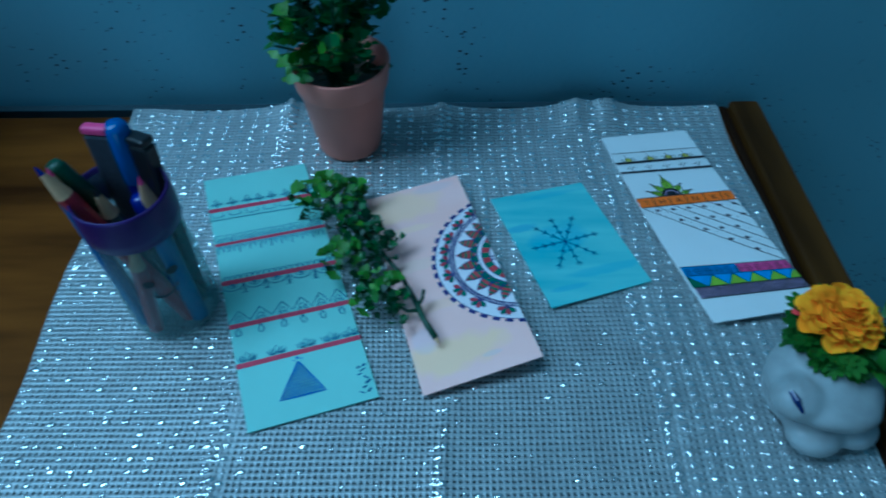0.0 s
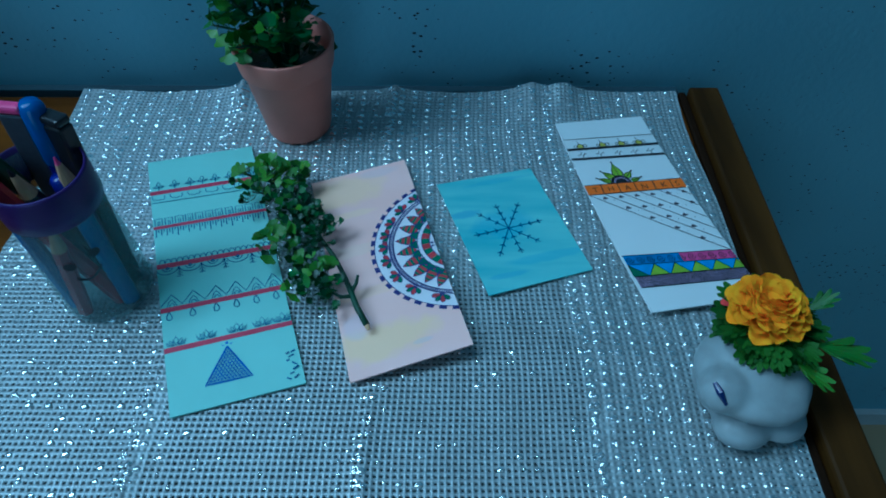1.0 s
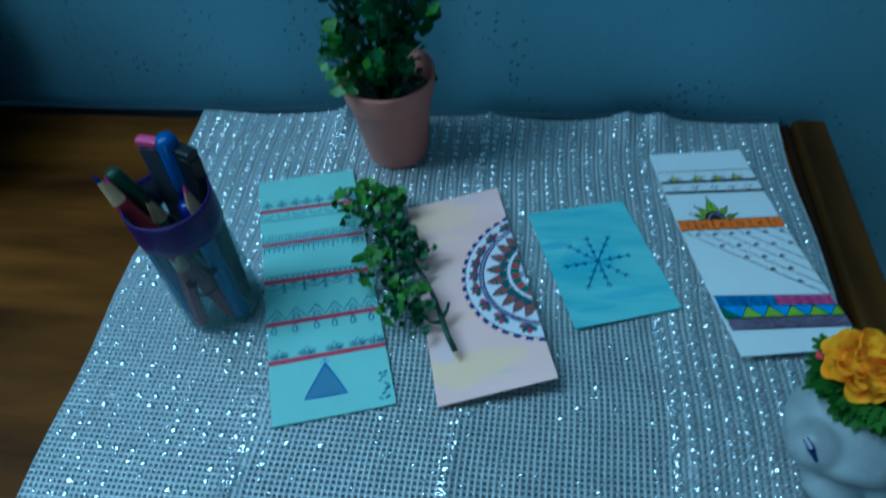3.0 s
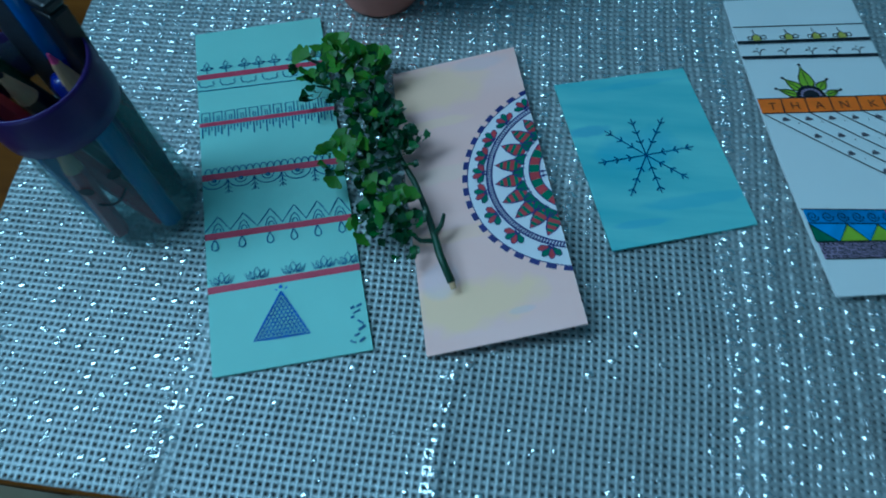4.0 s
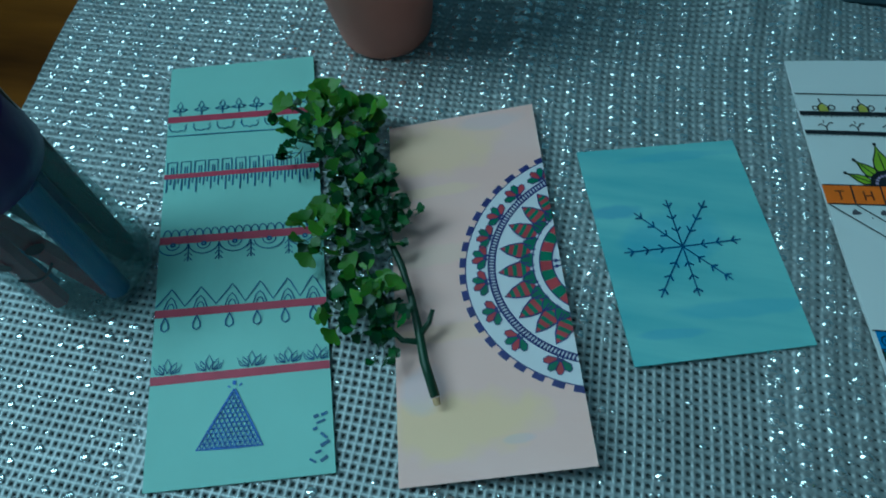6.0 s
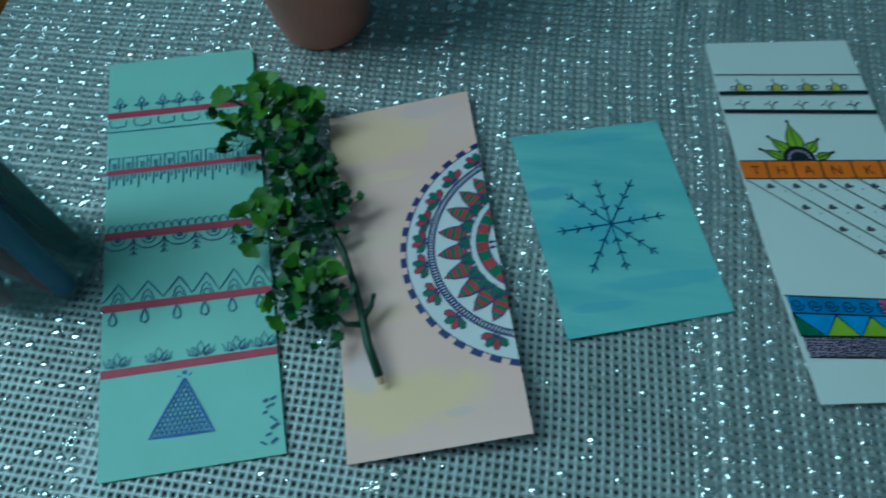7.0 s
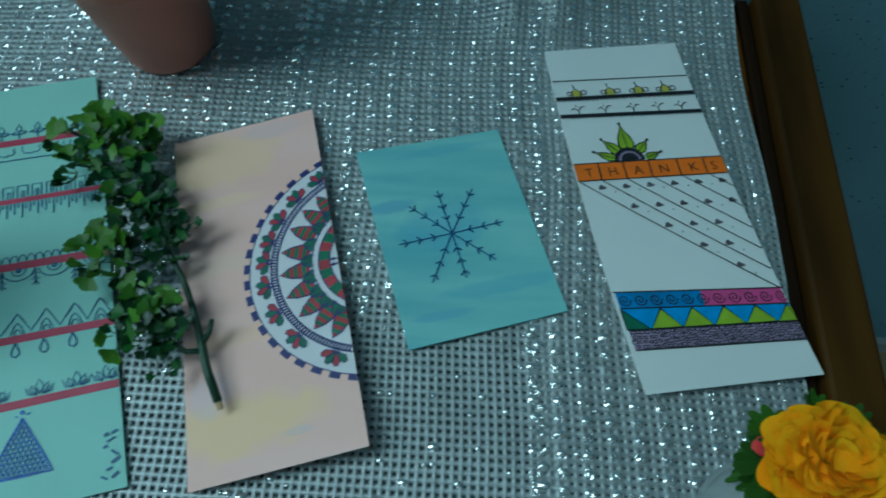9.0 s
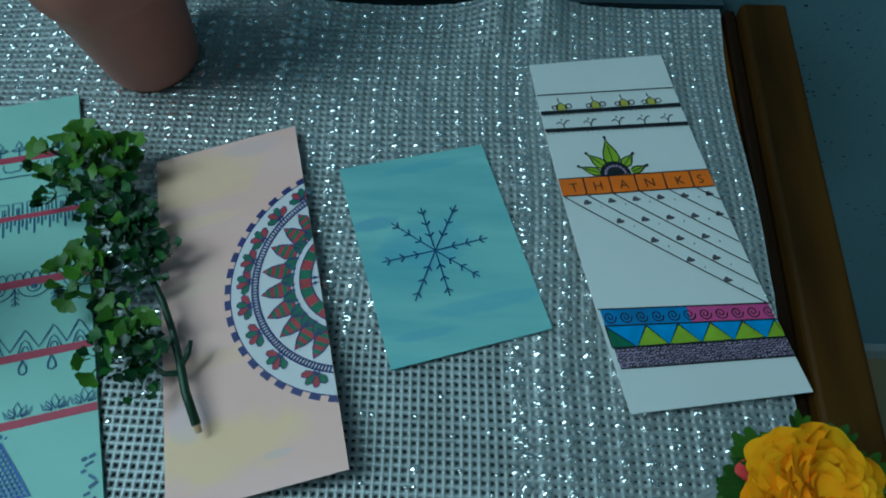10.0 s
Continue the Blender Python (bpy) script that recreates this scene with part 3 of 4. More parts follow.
def teal_flowers(bm):
    for a in (4.8, 13.6, 22.2, 28.9, 36.1, 44.3, 51.6, 57.6):
        t = 25.4 + a * 0.023
        stroke(bm, TEAL, [(a, t), (a, t - 3.2)])
        stroke(bm, TEAL, [(a, t - 3.2), (a - 1.2, t - 4.9), (a, t - 7.3), (a + 1.1, t - 5), (a, t - 3.2)])
        stroke(bm, TEAL, [(a - 3, t - 3), (a - 1.2, t - 2.2), (a, t - 2.6), (a + 1.2, t - 2.2), (a + 3, t - 3.2)])
        stroke(bm, TEAL, [(a - 3, t - 3), (a - 1, t - 3.6)]), stroke(bm, TEAL, [(a + 3, t - 3.2), (a + 1, t - 3.7)])


def teal_clouds(bm):
    for a in (4.5, 14.2, 23.8, 33.6, 43.0, 52.0):
        t = 29.3 + a * 0.02
        stroke(bm, TEAL, [(a - 3.4, t), (a - 3.7, t + 1.6), (a - 2.6, t + 3.6), (a - 1.5, t + 3.2), (a - 0.5, t + 4), (a + 1, t + 3.2), (a + 2.2, t + 3.6), (a + 3.3, t + 2.2), (a + 2.6, t + 1.4), (a + 3.4, t + 0.6)], 0.4)
    stroke(bm, TEAL, [(0.2, 35.0), (30, 35.9), (59.8, 36.9)], 0.4)


def teal_keys(bm):
    a = 1.2
    while a < 57:
        t = 53.0 + a * 0.019
        w = rnd.uniform(3.4, 4.1)
        stroke(bm, TEAL, [(a, t), (a, t - 5.3), (a + w, t - 5.3), (a + w, t)])
        stroke(bm, TEAL, [(a + w * 0.42, t), (a + w * 0.42, t - 3), (a + w * 0.66, t - 3), (a + w * 0.66, t)], 0.4)
        a += 5.35
    a, k = 1.4, 0
    while a < 59:
        t = 55.2 + a * 0.019
        stroke(bm, TEAL, [(a, t), (a - 0.2, t + (6.4, 3.0, 4.4, 2.2)[k % 4] * rnd.uniform(0.85, 1.15))], 0.5)
        a, k = a + 1.42, k + 1


def teal_loops(bm):
    a = 2.9
    while a < 59:
        stroke(bm, TEAL, arc(a, 80.3 + a * 0.026, 1.45, 180, 360, 6, 1.9), 0.42)
        a += 2.95
    for a in (5.2, 16.6, 28.0, 40.6, 53.6):
        t = 83.4 + a * 0.025
        stroke(bm, TEAL, arc(a, t, 5.6, 5, 175, 9, 0.8), 0.42)
        stroke(bm, TEAL, arc(a, t, 2.5, 0, 180, 6, 1.0), 0.42)
        stroke(bm, TEAL, arc(a, t + 0.4, 0.8, 0, 360, 6, 0.8), 0.8)
    for a in (11.0, 22.2, 33.9, 47.6):
        t = 83.6 + a * 0.025
        stroke(bm, TEAL, [(a, t), (a, t + 7)])
        for d in (1.2, 3.2, 5.2):
            stroke(bm, TEAL, [(a - 1.4, t + d + 1.6), (a, t + d), (a + 1.4, t + d + 1.6)], 0.38)


def teal_peaks(bm):
    line = [(0.3, 107.8)]
    for a0, a1 in zip((5.7, 16.2, 27.3, 37.1, 46.8, 55.6), (10.6, 21.6, 31.9, 41.6, 51.0, 59.8)):
        line += [(a0 - 1.3, 103.2), (a0, 101.4), (a0 + 1.2, 102.8), (a1, 108 + a1 * 0.012)]
    stroke(bm, TEAL, line, 0.5)
    for a in (5.7, 16.2, 27.3, 37.1, 46.8, 55.6):
        t = 108.7 + a * 0.018
        stroke(bm, TEAL, [(a - 2.4, t), (a - 1.3, t - 3.2), (a, t - 4.3), (a + 1.2, t - 3), (a + 2.3, t)], 0.4)
        stroke(bm, TEAL, arc(a, t, 1.2, 180, 360, 5, 1.6), 0.4)
    for a in (3.9, 15.0, 26.4, 36.0, 45.7, 55.4):
        t = 111.6 + a * 0.018
        stroke(bm, TEAL, [(a, t), (a - 1.3, t + 2.8), (a - 1.2, t + 4.4), (a, t + 5.2), (a + 1.3, t + 4.3), (a + 1.2, t + 2.6), (a, t)], 0.5)


def teal_lotus(bm):
    for a in (5.8, 19.9, 34.2, 46.4, 56.0):
        t = 132.2
        for tip, w in (((0, -5.6), 1.3), ((-3.0, -3.9), 0.9), ((3.0, -4.2), 0.9)):
            stroke(bm, TEAL, [(a + tip[0] * 0.35, t - 0.6), (a + tip[0] * 0.7 - w, t + tip[1] * 0.62), (a + tip[0], t + tip[1]), (a + tip[0] * 0.7 + w, t + tip[1] * 0.55), (a + tip[0] * 0.35, t - 0.6)], 0.36)
        for sgn in (-1, 1):
            stroke(bm, TEAL, [(a + sgn * 1.2, t - 0.4), (a + sgn * 3.2, t - 1.4), (a + sgn * 4.9, t - 3.6), (a + sgn * 3.9, t - 0.9), (a + sgn * 1.2, t - 0.4)], 0.34)


def teal_triangle(bm):
    p, q, r = (28.5, 138.8), (16.6, 157.0), (37.6, 157.4)
    stroke(bm, TEAL, [p, q, r, p], 0.8)
    mix = lambda u, v, k: (u[0] + (v[0] - u[0]) * k, u[1] + (v[1] - u[1]) * k)
    for i in range(1, 13):
        stroke(bm, TEAL, [mix(p, q, i / 13), mix(r, q, i / 13)], 0.36)
        stroke(bm, TEAL, [mix(p, r, i / 13), mix(q, r, i / 13)], 0.3)
    for i in range(1, 12):
        stroke(bm, TEAL, [mix(p, q, i / 12), mix(p, r, i / 12)], 0.25)
    stroke(bm, TEAL, arc(28.5, 136.8, 0.4, 0, 360, 6), 0.8)
    stroke(bm, TEAL, [(26.2, 137.6), (27.2, 138.2)], 0.4), stroke(bm, TEAL, [(31, 137.2), (30, 138)], 0.4)


for name, draw in (("flower_border", teal_flowers), ("cloud_border", teal_clouds), ("key_border", teal_keys), ("loop_border", teal_loops), ("peak_border", teal_peaks), ("lotus_border", teal_lotus)):
    pen_row(name, teal_card, TEAL, draw, M["ink"])
pen_row("hatched_triangle", teal_card, TEAL, teal_triangle, M["royal"], "hatched blue triangle")
# unreadable writing as bars
for a0, b0, a1, b1, w in ((54.0, 150.6, 55.6, 150.0, 1.1), (56.4, 150.2, 58.4, 149.4, 0.9), (54.8, 152.6, 57.6, 151.6, 0.7), (53.6, 154.4, 55.0, 153.9, 0.9), (56.0, 155.6, 58.0, 157.4, 0.8), (55.8, 159.6, 58.6, 158.2, 1.1), (54.0, 161.6, 56.0, 161.0, 0.8), (52.2, 163.2, 54.2, 164.4, 0.7), (55.6, 164.2, 57.8, 162.8, 1.0)):
    pen_row("writing_bar", teal_card, TEAL, lambda bm: stroke(bm, TEAL, [(a0, b0), (a1, b1)], w), M["ink"])

# pink card: half a mandala
CA, CB, RAD, TALL = 70.0, 68.0, 45.5, 0.952


def polar(r, deg):
    return CA - r * math.cos(radians(deg)), CB - TALL * r * math.sin(radians(deg))


def ring(bm, r0, r1, d0=-80, d1=80, n=64, lift=0.00014):
    for i in range(n):
        e0, e1 = d0 + (d1 - d0) * i / n, d0 + (d1 - d0) * (i + 1) / n
        fill(bm, PINK, [polar(r0, e0), polar(r1, e0), polar(r1, e1), polar(r0, e1)], lift)
    bmesh.ops.remove_doubles(bm, verts=bm.verts, dist=0.000005)


bm = bmesh.new()
for k in range(9):
    ring(bm, 11 + (RAD - 11) * k / 9, 11 + (RAD - 11) * (k + 1) / 9, n=40, lift=0.00006)
part("mandala_ground", bm, M["pale"], pink_card, "paler ground of the mandala")
bm = bmesh.new()
ring(bm, RAD - 0.2, RAD + 0.2)
part("outer_line", bm, M["navy"], pink_card)
for i in range(19):
    d = -71 + i * 7.9
    bm = bmesh.new()
    ring(bm, RAD + 0.1, RAD + 2.1, d - 2.3, d + 2.3, 3, 0.0002)
    if bm.faces:
        part("dash", bm, M["navy"], pink_card)
    else:
        bm.free()
bm = bmesh.new()
ring(bm, 35.4, 35.9), ring(bm, 37.6, 38.1)
for i in range(80):
    d = -72 + i * 1.8
    stroke(bm, PINK, [q for q in (polar(35.7, d), polar(37.8, d + 0.9)) if q[0] < 56] * 1 or [(55.8, 33), (55.9, 33)], 0.5)
    stroke(bm, PINK, [q for q in (polar(35.7, d + 0.9), polar(37.8, d)) if q[0] < 56] or [(55.8, 33), (55.9, 33)], 0.3)
part("beaded_ring", bm, M["navy"], pink_card)


def petal_shape(d, r0, r1, half):
    pts = [polar(r0, d - half * 0.75), polar(r0 + (r1 - r0) * 0.35, d - half), polar(r0 + (r1 - r0) * 0.7, d - half * 0.55), polar(r1, d)]
    return pts + [polar(r0 + (r1 - r0) * 0.7, d + half * 0.55), polar(r0 + (r1 - r0) * 0.35, d + half), polar(r0, d + half * 0.75)]


for i, d in enumerate((58.8, 46.6, 32.6, 16.2, 0.6, -15.2, -30.2, -42.6, -55.0)):
    bm = bmesh.new()
    shape = petal_shape(d, 24.2, 34.6, 6.2)
    fill(bm, PINK, shape, 0.00016)
    if not bm.faces:
        bm.free()
        continue
    pt = part("petal", bm, M["m_red"], pink_card, "red petal with green stripes")
    bm = bmesh.new()
    for r in (25.6, 28.6, 31.4):
        half = 5.6 if r < 28 else (4.4 if r < 30 else 2.6)
        fill(bm, PINK, [polar(r, d - half), polar(r + 1.4, d - half * 0.9), polar(r + 1.4, d + half * 0.9), polar(r, d + half)], 0.00024)
    if bm.faces:
        part("stripe", bm, M["m_green"], pt)
    else:
        bm.free()
    bm = bmesh.new()
    stroke(bm, PINK, shape, 0.5)
    part("outline", bm, M["navy"], pt)
    bm = bmesh.new()
    fill(bm, PINK, petal_shape(d + 7.4, 22.6, 27.4, 6.4), 0.00018)
    if bm.faces:
        lf = part("leaf_shape", bm, M["m_green"], pink_card)
        bm = bmesh.new()
        stroke(bm, PINK, petal_shape(d + 7.4, 22.6, 27.4, 6.4), 0.45)
        part("outline", bm, M["navy"], lf)
    else:
        bm.free()
bm = bmesh.new()
ring(bm, 20.9, 23.2, lift=0.0002)
part("white_ring", bm, M["pale"], pink_card)
bm = bmesh.new()
ring(bm, 23.0, 23.4, lift=0.00034), ring(bm, 20.7, 21.1, lift=0.00034), ring(bm, 16.6, 17.0, lift=0.00034)
for d in range(-66, 67, 8):
    if polar(14.2, d)[0] < 56:
        stroke(bm, PINK, [polar(14.2, d), polar(16.8, d)], 0.45)
        stroke(bm, PINK, arc(*polar(15.6, d), 0.45, 0, 360, 5), 0.5)
part("ring_lines", bm, M["navy"], pink_card)
for k, d in enumerate(range(-54, 55, 11)):
    bm = bmesh.new()
    ring(bm, 16.9, 20.8, d - 5.4, d + 5.4, 4, 0.0002)
    if bm.faces:
        part("ring_block", bm, M["m_red"] if k % 2 else M["m_green"], pink_card)
    else:
        bm.free()
for d in (66.4, 50.8, 35.6, 22.5, 10.6, -3.6, -20.4, -38.2, -59.8):
    for k, e in enumerate((-62, -21, 21, 62)):
        c = polar(38.6, d)
        ang = radians(180 + d + e)
        tip = (c[0] + 5.0 * math.cos(ang), c[1] + 5.0 * math.sin(ang))
        side = (-math.sin(ang) * 1.35, math.cos(ang) * 1.35)
        mid = (c[0] + 3.4 * math.cos(ang), c[1] + 3.4 * math.sin(ang))
        shape = [c, (mid[0] + side[0], mid[1] + side[1]), (tip[0] + side[0] * 0.4, tip[1] + side[1] * 0.4), (tip[0] - side[0] * 0.4, tip[1] - side[1] * 0.4), (mid[0] - side[0], mid[1] - side[1])]
        bm = bmesh.new()
        fill(bm, PINK, shape, 0.00018)
        if not bm.faces:
            bm.free()
            continue
        fp = part("flower_petal", bm, M["m_red"] if k % 2 else M["m_green"], pink_card)
        bm = bmesh.new()
        stroke(bm, PINK, shape + [c], 0.3)
        part("outline", bm, M["navy"], fp)
    bm = bmesh.new()
    stroke(bm, PINK, arc(*polar(38.6, d), 0.9, 0, 360, 8), 0.55)
    part("flower_eye", bm, M["navy"], pink_card)

# turquoise card: a snowflake
FC = (26.5, 42.0)
for end in ((26.1, 23.3), (39.2, 25.0), (46.3, 41.4), (39.0, 56.0), (26.6, 60.5), (14.3, 59.5), (6.6, 42.2), (13.8, 27.4)):
    bm = bmesh.new()
    stroke(bm, BLUE, [FC, end], 0.5)
    dx, dy = end[0] - FC[0], end[1] - FC[1]
    ln = math.hypot(dx, dy)
    dx, dy = dx / ln, dy / ln
    for k in (0.32, 0.58, 0.84):
        c = (FC[0] + dx * ln * k, FC[1] + dy * ln * k)
        for sgn in (1, -1):
            stroke(bm, BLUE, [c, (c[0] + 2.1 * (dx * 0.7 - sgn * dy * 0.75), c[1] + 2.1 * (dy * 0.7 + sgn * dx * 0.75))], 0.6)
    part("snowflake_arm", bm, M["snow_ink"], blue_card, "dark blue ink arm of the snowflake")

# white card
def slant(a, b0, rise):
    return b0 + rise * a / WHITE.w


pen_row("ruled_line", white_card, WHITE, lambda bm: stroke(bm, WHITE, [(0.2, 16.8), (57.8, 18.4)], 0.5), M["black_ink"])
band("black_border", white_card, WHITE, 25.0, 26.9, 26.3, 28.2, M["black_ink"])
band("black_border", white_card, WHITE, 33.8, 35.6, 36.0, 37.8, M["black_ink"])


def border_flowers(bm):
    for a in (9.0, 23.2, 35.2, 46.4):
        t = slant(a, 25, 1.3)
        stroke(bm, WHITE, [(a - 1.8, t), (a - 1.7, t - 2.4), (a, t - 3.8), (a + 1.7, t - 2.2), (a + 1.8, t)], 0.45)
        stroke(bm, WHITE, [(a - 0.6, t - 4), (a - 0.8, t - 6)], 0.5)
        stroke(bm, WHITE, arc(a - 2.9, t - 1.4, 1.0, 0, 360, 7), 0.45), stroke(bm, WHITE, arc(a + 3.1, t - 1.6, 1.2, 0, 360, 7), 0.45)
    for a in range(60):
        if a < 58:
            stroke(bm, WHITE, [(a, slant(a, 26.8, 1.3)), (a, slant(a, 27.5 + 0.3 * (a % 2), 1.3))], 0.5)
            stroke(bm, WHITE, [(a, slant(a, 35.5, 2.2)), (a, slant(a, 36.1 + 0.3 * (a % 2), 2.2))], 0.5)
    for a in (8.0, 19.0, 30.5, 40.8, 50.4):
        t = slant(a, 33.9, 2.2)
        stroke(bm, WHITE, [(a, t), (a, t - 1.6)], 0.5)
        stroke(bm, WHITE, [(a - 2.7, t - 2.2), (a - 1.5, t - 3), (a, t - 1.5), (a + 1.5, t - 3.4), (a + 2.8, t - 3.4)], 0.5)
        stroke(bm, WHITE, [(a - 0.4, t - 3.4), (a - 0.5, t - 4.6)], 0.4)


pen_row("flower_border", white_card, WHITE, border_flowers, M["black_ink"])
for a in (9.0, 23.2, 35.2, 46.4):
    t = slant(a, 25, 1.3)
    pen_row("yellow_bud", white_card, WHITE, lambda bm: fill(bm, WHITE, [(a - 1.7, t), (a - 1.6, t - 2.3), (a, t - 3.6), (a + 1.6, t - 2.1), (a + 1.7, t)]), M["bud"])
for tip, base, w in (((22.6, 40.5), (23.0, 54.0), 4.2), ((13.6, 47.4), (19.5, 54.5), 3.0), ((9.2, 53.0), (17.0, 57.0), 2.4), ((31.6, 49.2), (26.5, 54.5), 2.8), ((35.4, 55.2), (29.0, 57.6), 2.2)):
    d = Vector((tip[0] - base[0], tip[1] - base[1]))
    nrm = Vector((-d.y, d.x)).normalized() * w * 0.75
    base_v = Vector(base)
    shape = [tuple(base_v + d * k + nrm * j) for k, j in ((0, 0.5), (0.25, 1), (0.5, 0.8), (0.78, 0.2), (1, 0), (0.78, -0.2), (0.5, -0.8), (0.25, -1), (0, -0.5))]
    lf = pen_row("lotus_leaf", white_card, WHITE, lambda bm: fill(bm, WHITE, shape), M["lime"], "lime green inked leaf")

    def outline(bm):
        stroke(bm, WHITE, shape, 0.5), stroke(bm, WHITE, [base, tuple(base_v + d * 0.7)], 0.4), stroke(bm, WHITE, arc(*tip, 0.4, 0, 360, 6), 0.7)
    pen_row("outline", lf, WHITE, outline, M["black_ink"])


def lotus_eye(bm):
    fill(bm, WHITE, arc(22.6, 58.2, 6.0, 180, 360, 12, 1.05), 0.0002)


eye = pen_row("lotus_centre", white_card, WHITE, lotus_eye, M["black_ink"])
for d in range(190, 351, 20):
    pen_row("bead", eye, WHITE, lambda bm: fill(bm, WHITE, arc(22.6 + 3.9 * math.cos(radians(d)), 58.0 + 3.9 * math.sin(radians(d)), 0.6, 0, 330, 6), 0.0003), M["lilac"])
band("orange_band", white_card, WHITE, 58.0, 65.6, 59.6, 67.2, M["orange"], "orange band with lettering")


def band_lines(bm):
    stroke(bm, WHITE, [(0.2, 57.9), (57.8, 59.5)], 0.45), stroke(bm, WHITE, [(0.2, 65.7), (57.8, 67.3)], 0.45)
    for a in (9.5, 19.3, 29.2, 40.2, 50.4):
        stroke(bm, WHITE, [(a, slant(a, 58, 1.6)), (a - 0.3, slant(a, 65.6, 1.6))], 0.55)


pen_row("band_ruling", white_card, WHITE, band_lines, M["black_ink"])


def letter(ch, a, b, size):
    cu = bpy.data.curves.new("letter", "FONT")
    cu.body, cu.size, cu.align_x = ch, size, "CENTER"
    tmp = new("letter_form", cu)
    me = bpy.data.meshes.new_from_object(tmp)
    bpy.data.objects.remove(tmp)
    for v in me.vertices:
        v.co = WHITE.at(a + v.co.x, b - v.co.y, 0.0003)
    me.materials.append(M["brown_ink"])
    ob = new("letter", me)
    ob.parent = white_card


for ch, a in zip("THANKS", (5.2, 14.4, 24.2, 34.2, 45.6, 53.6)):
    letter(ch, a, slant(a, 63.9, 1.6), 5.4)

LINES = ((0.6, 57.4), (9.4, 57.4), (19.2, 57.5), (29.4, 57.5), (40.4, 57.6), (50.8, 57.6))
SLOPE = 0.885


def lattice(bm):
    for i in range(6):
        for j in range(6):
            a, b = 13 + i * 9.3 + j * 9.6, 71.5 + j * 9.6
            if a < 55:
                stroke(bm, WHITE, [(a - 0.2, b), (a + 0.2, b)], 0.5)


pen_row("dot_pattern", white_card, WHITE, lattice, M["black_ink"])
for a, end in LINES:
    b = slant(a, 66, 1.6)
    pen_row("slanting_line", white_card, WHITE, lambda bm: stroke(bm, WHITE, [(a, b), (end, b + (end - a) * SLOPE)], 0.45), M["black_ink"])


def heart(bm, a, b):
    fill(bm, WHITE, [(a, b + 0.9), (a - 1.6, b + 0.8), (a - 1.3, b - 0.5), (a - 0.5, b - 1.3), (a + 0.2, b - 1.2), (a + 0.5, b - 0.5), (a + 1.2, b - 0.3), (a + 1.6, b + 0.5)], 0.0002)


for i in range(6):
    for j in range(6):
        a, b = 8.6 + i * 9.2 + j * 9.8, 69.2 + 0.25 * i + j * 9.2
        if a < 57 and (j == 0 or a < 55.5):
            pen_row("heart", white_card, WHITE, lambda bm: heart(bm, a, b), M["heart_ink"])

TOPB, UPB, MIDB, LOWB = (111.8, 116.2), (118.0, 122.2), (126.0, 128.8), (133.2, 135.6)


def at_row(row, a):
    return row[0] + (row[1] - row[0]) * a / WHITE.w


def sub_band(name, a0, a1, r0, r1, material):
    bm = bmesh.new()
    n = 6
    for i in range(n):
        p, q = a0 + (a1 - a0) * i / n, a0 + (a1 - a0) * (i + 1) / n - 0.001
        fill(bm, WHITE, [(p, at_row(r0, p)), (p, at_row(r1, p)), (q, at_row(r1, q)), (q, at_row(r0, q))])
    bmesh.ops.remove_doubles(bm, verts=bm.verts, dist=0.000005)
    part(name, bm, material, white_card)


sub_band("blue_band", 1.0, 30.0, TOPB, UPB, M["mid"])
sub_band("pink_band", 30.0, 57.6, TOPB, UPB, M["magenta"])
sub_band("sky_band", 1.0, 57.8, UPB, MIDB, M["sky"])
sub_band("pebble_band", 1.5, 57.8, MIDB, LOWB, M["lilac"])


def scrolls(bm):
    stroke(bm, WHITE, [(0.3, TOPB[0]), (57.8, TOPB[1])], 0.5), stroke(bm, WHITE, [(0.8, UPB[0]), (57.8, UPB[1])], 0.5)
    for i in range(11):
        a = 3.4 + i * 5.3
        b = (at_row(TOPB, a) + at_row(UPB, a)) / 2
        stroke(bm, WHITE, [(a + 2.2 * (1 - k / 16) * math.cos(k * 0.75), b + 2.4 * (1 - k / 16) * math.sin(k * 0.75)) for k in range(15)], 0.45)


pen_row("scroll_border", white_card, WHITE, scrolls, M["black_ink"])
for i in range(6):
    a = 14.4 + (i - 1) * 10.6
    shape = [(a, at_row(UPB, a) + 0.3), (a - 5.2, at_row(MIDB, a) - 0.2), (a + 5.2, at_row(MIDB, a) - 0.1)]
    if i == 0:
        shape = [(1.0, at_row(UPB, 1) + 0.3), (1.0, at_row(MIDB, 1) - 0.2), (8.8, at_row(MIDB, 8) - 0.2)]
    tri = pen_row("triangle", white_card, WHITE, lambda bm: fill(bm, WHITE, shape, 0.0002), M["m_green"] if i == 0 else M["lime"])
    pen_row("outline", tri, WHITE, lambda bm: stroke(bm, WHITE, shape + shape[:1], 0.5), M["black_ink"])


def pebbles(bm):
    stroke(bm, WHITE, [(1.2, MIDB[0]), (57.8, MIDB[1])], 0.6), stroke(bm, WHITE, [(1.6, LOWB[0]), (57.8, LOWB[1])], 0.5)
    for i in range(80):
        for j in range(4):
            a = 2.4 + i * 1.66 + (0.8 if j % 2 else 0) + rnd.uniform(-0.25, 0.25)
            b = at_row(MIDB, a) + 0.9 + j * 1.72 + rnd.uniform(-0.2, 0.2)
            stroke(bm, WHITE, arc(a, b, rnd.uniform(0.6, 0.85), 20, 340, 5, rnd.uniform(0.7, 1.0)), 0.42)


tagged(pen_row("pebble_pattern", white_card, WHITE, pebbles, M["black_ink"]), kind="stuff")


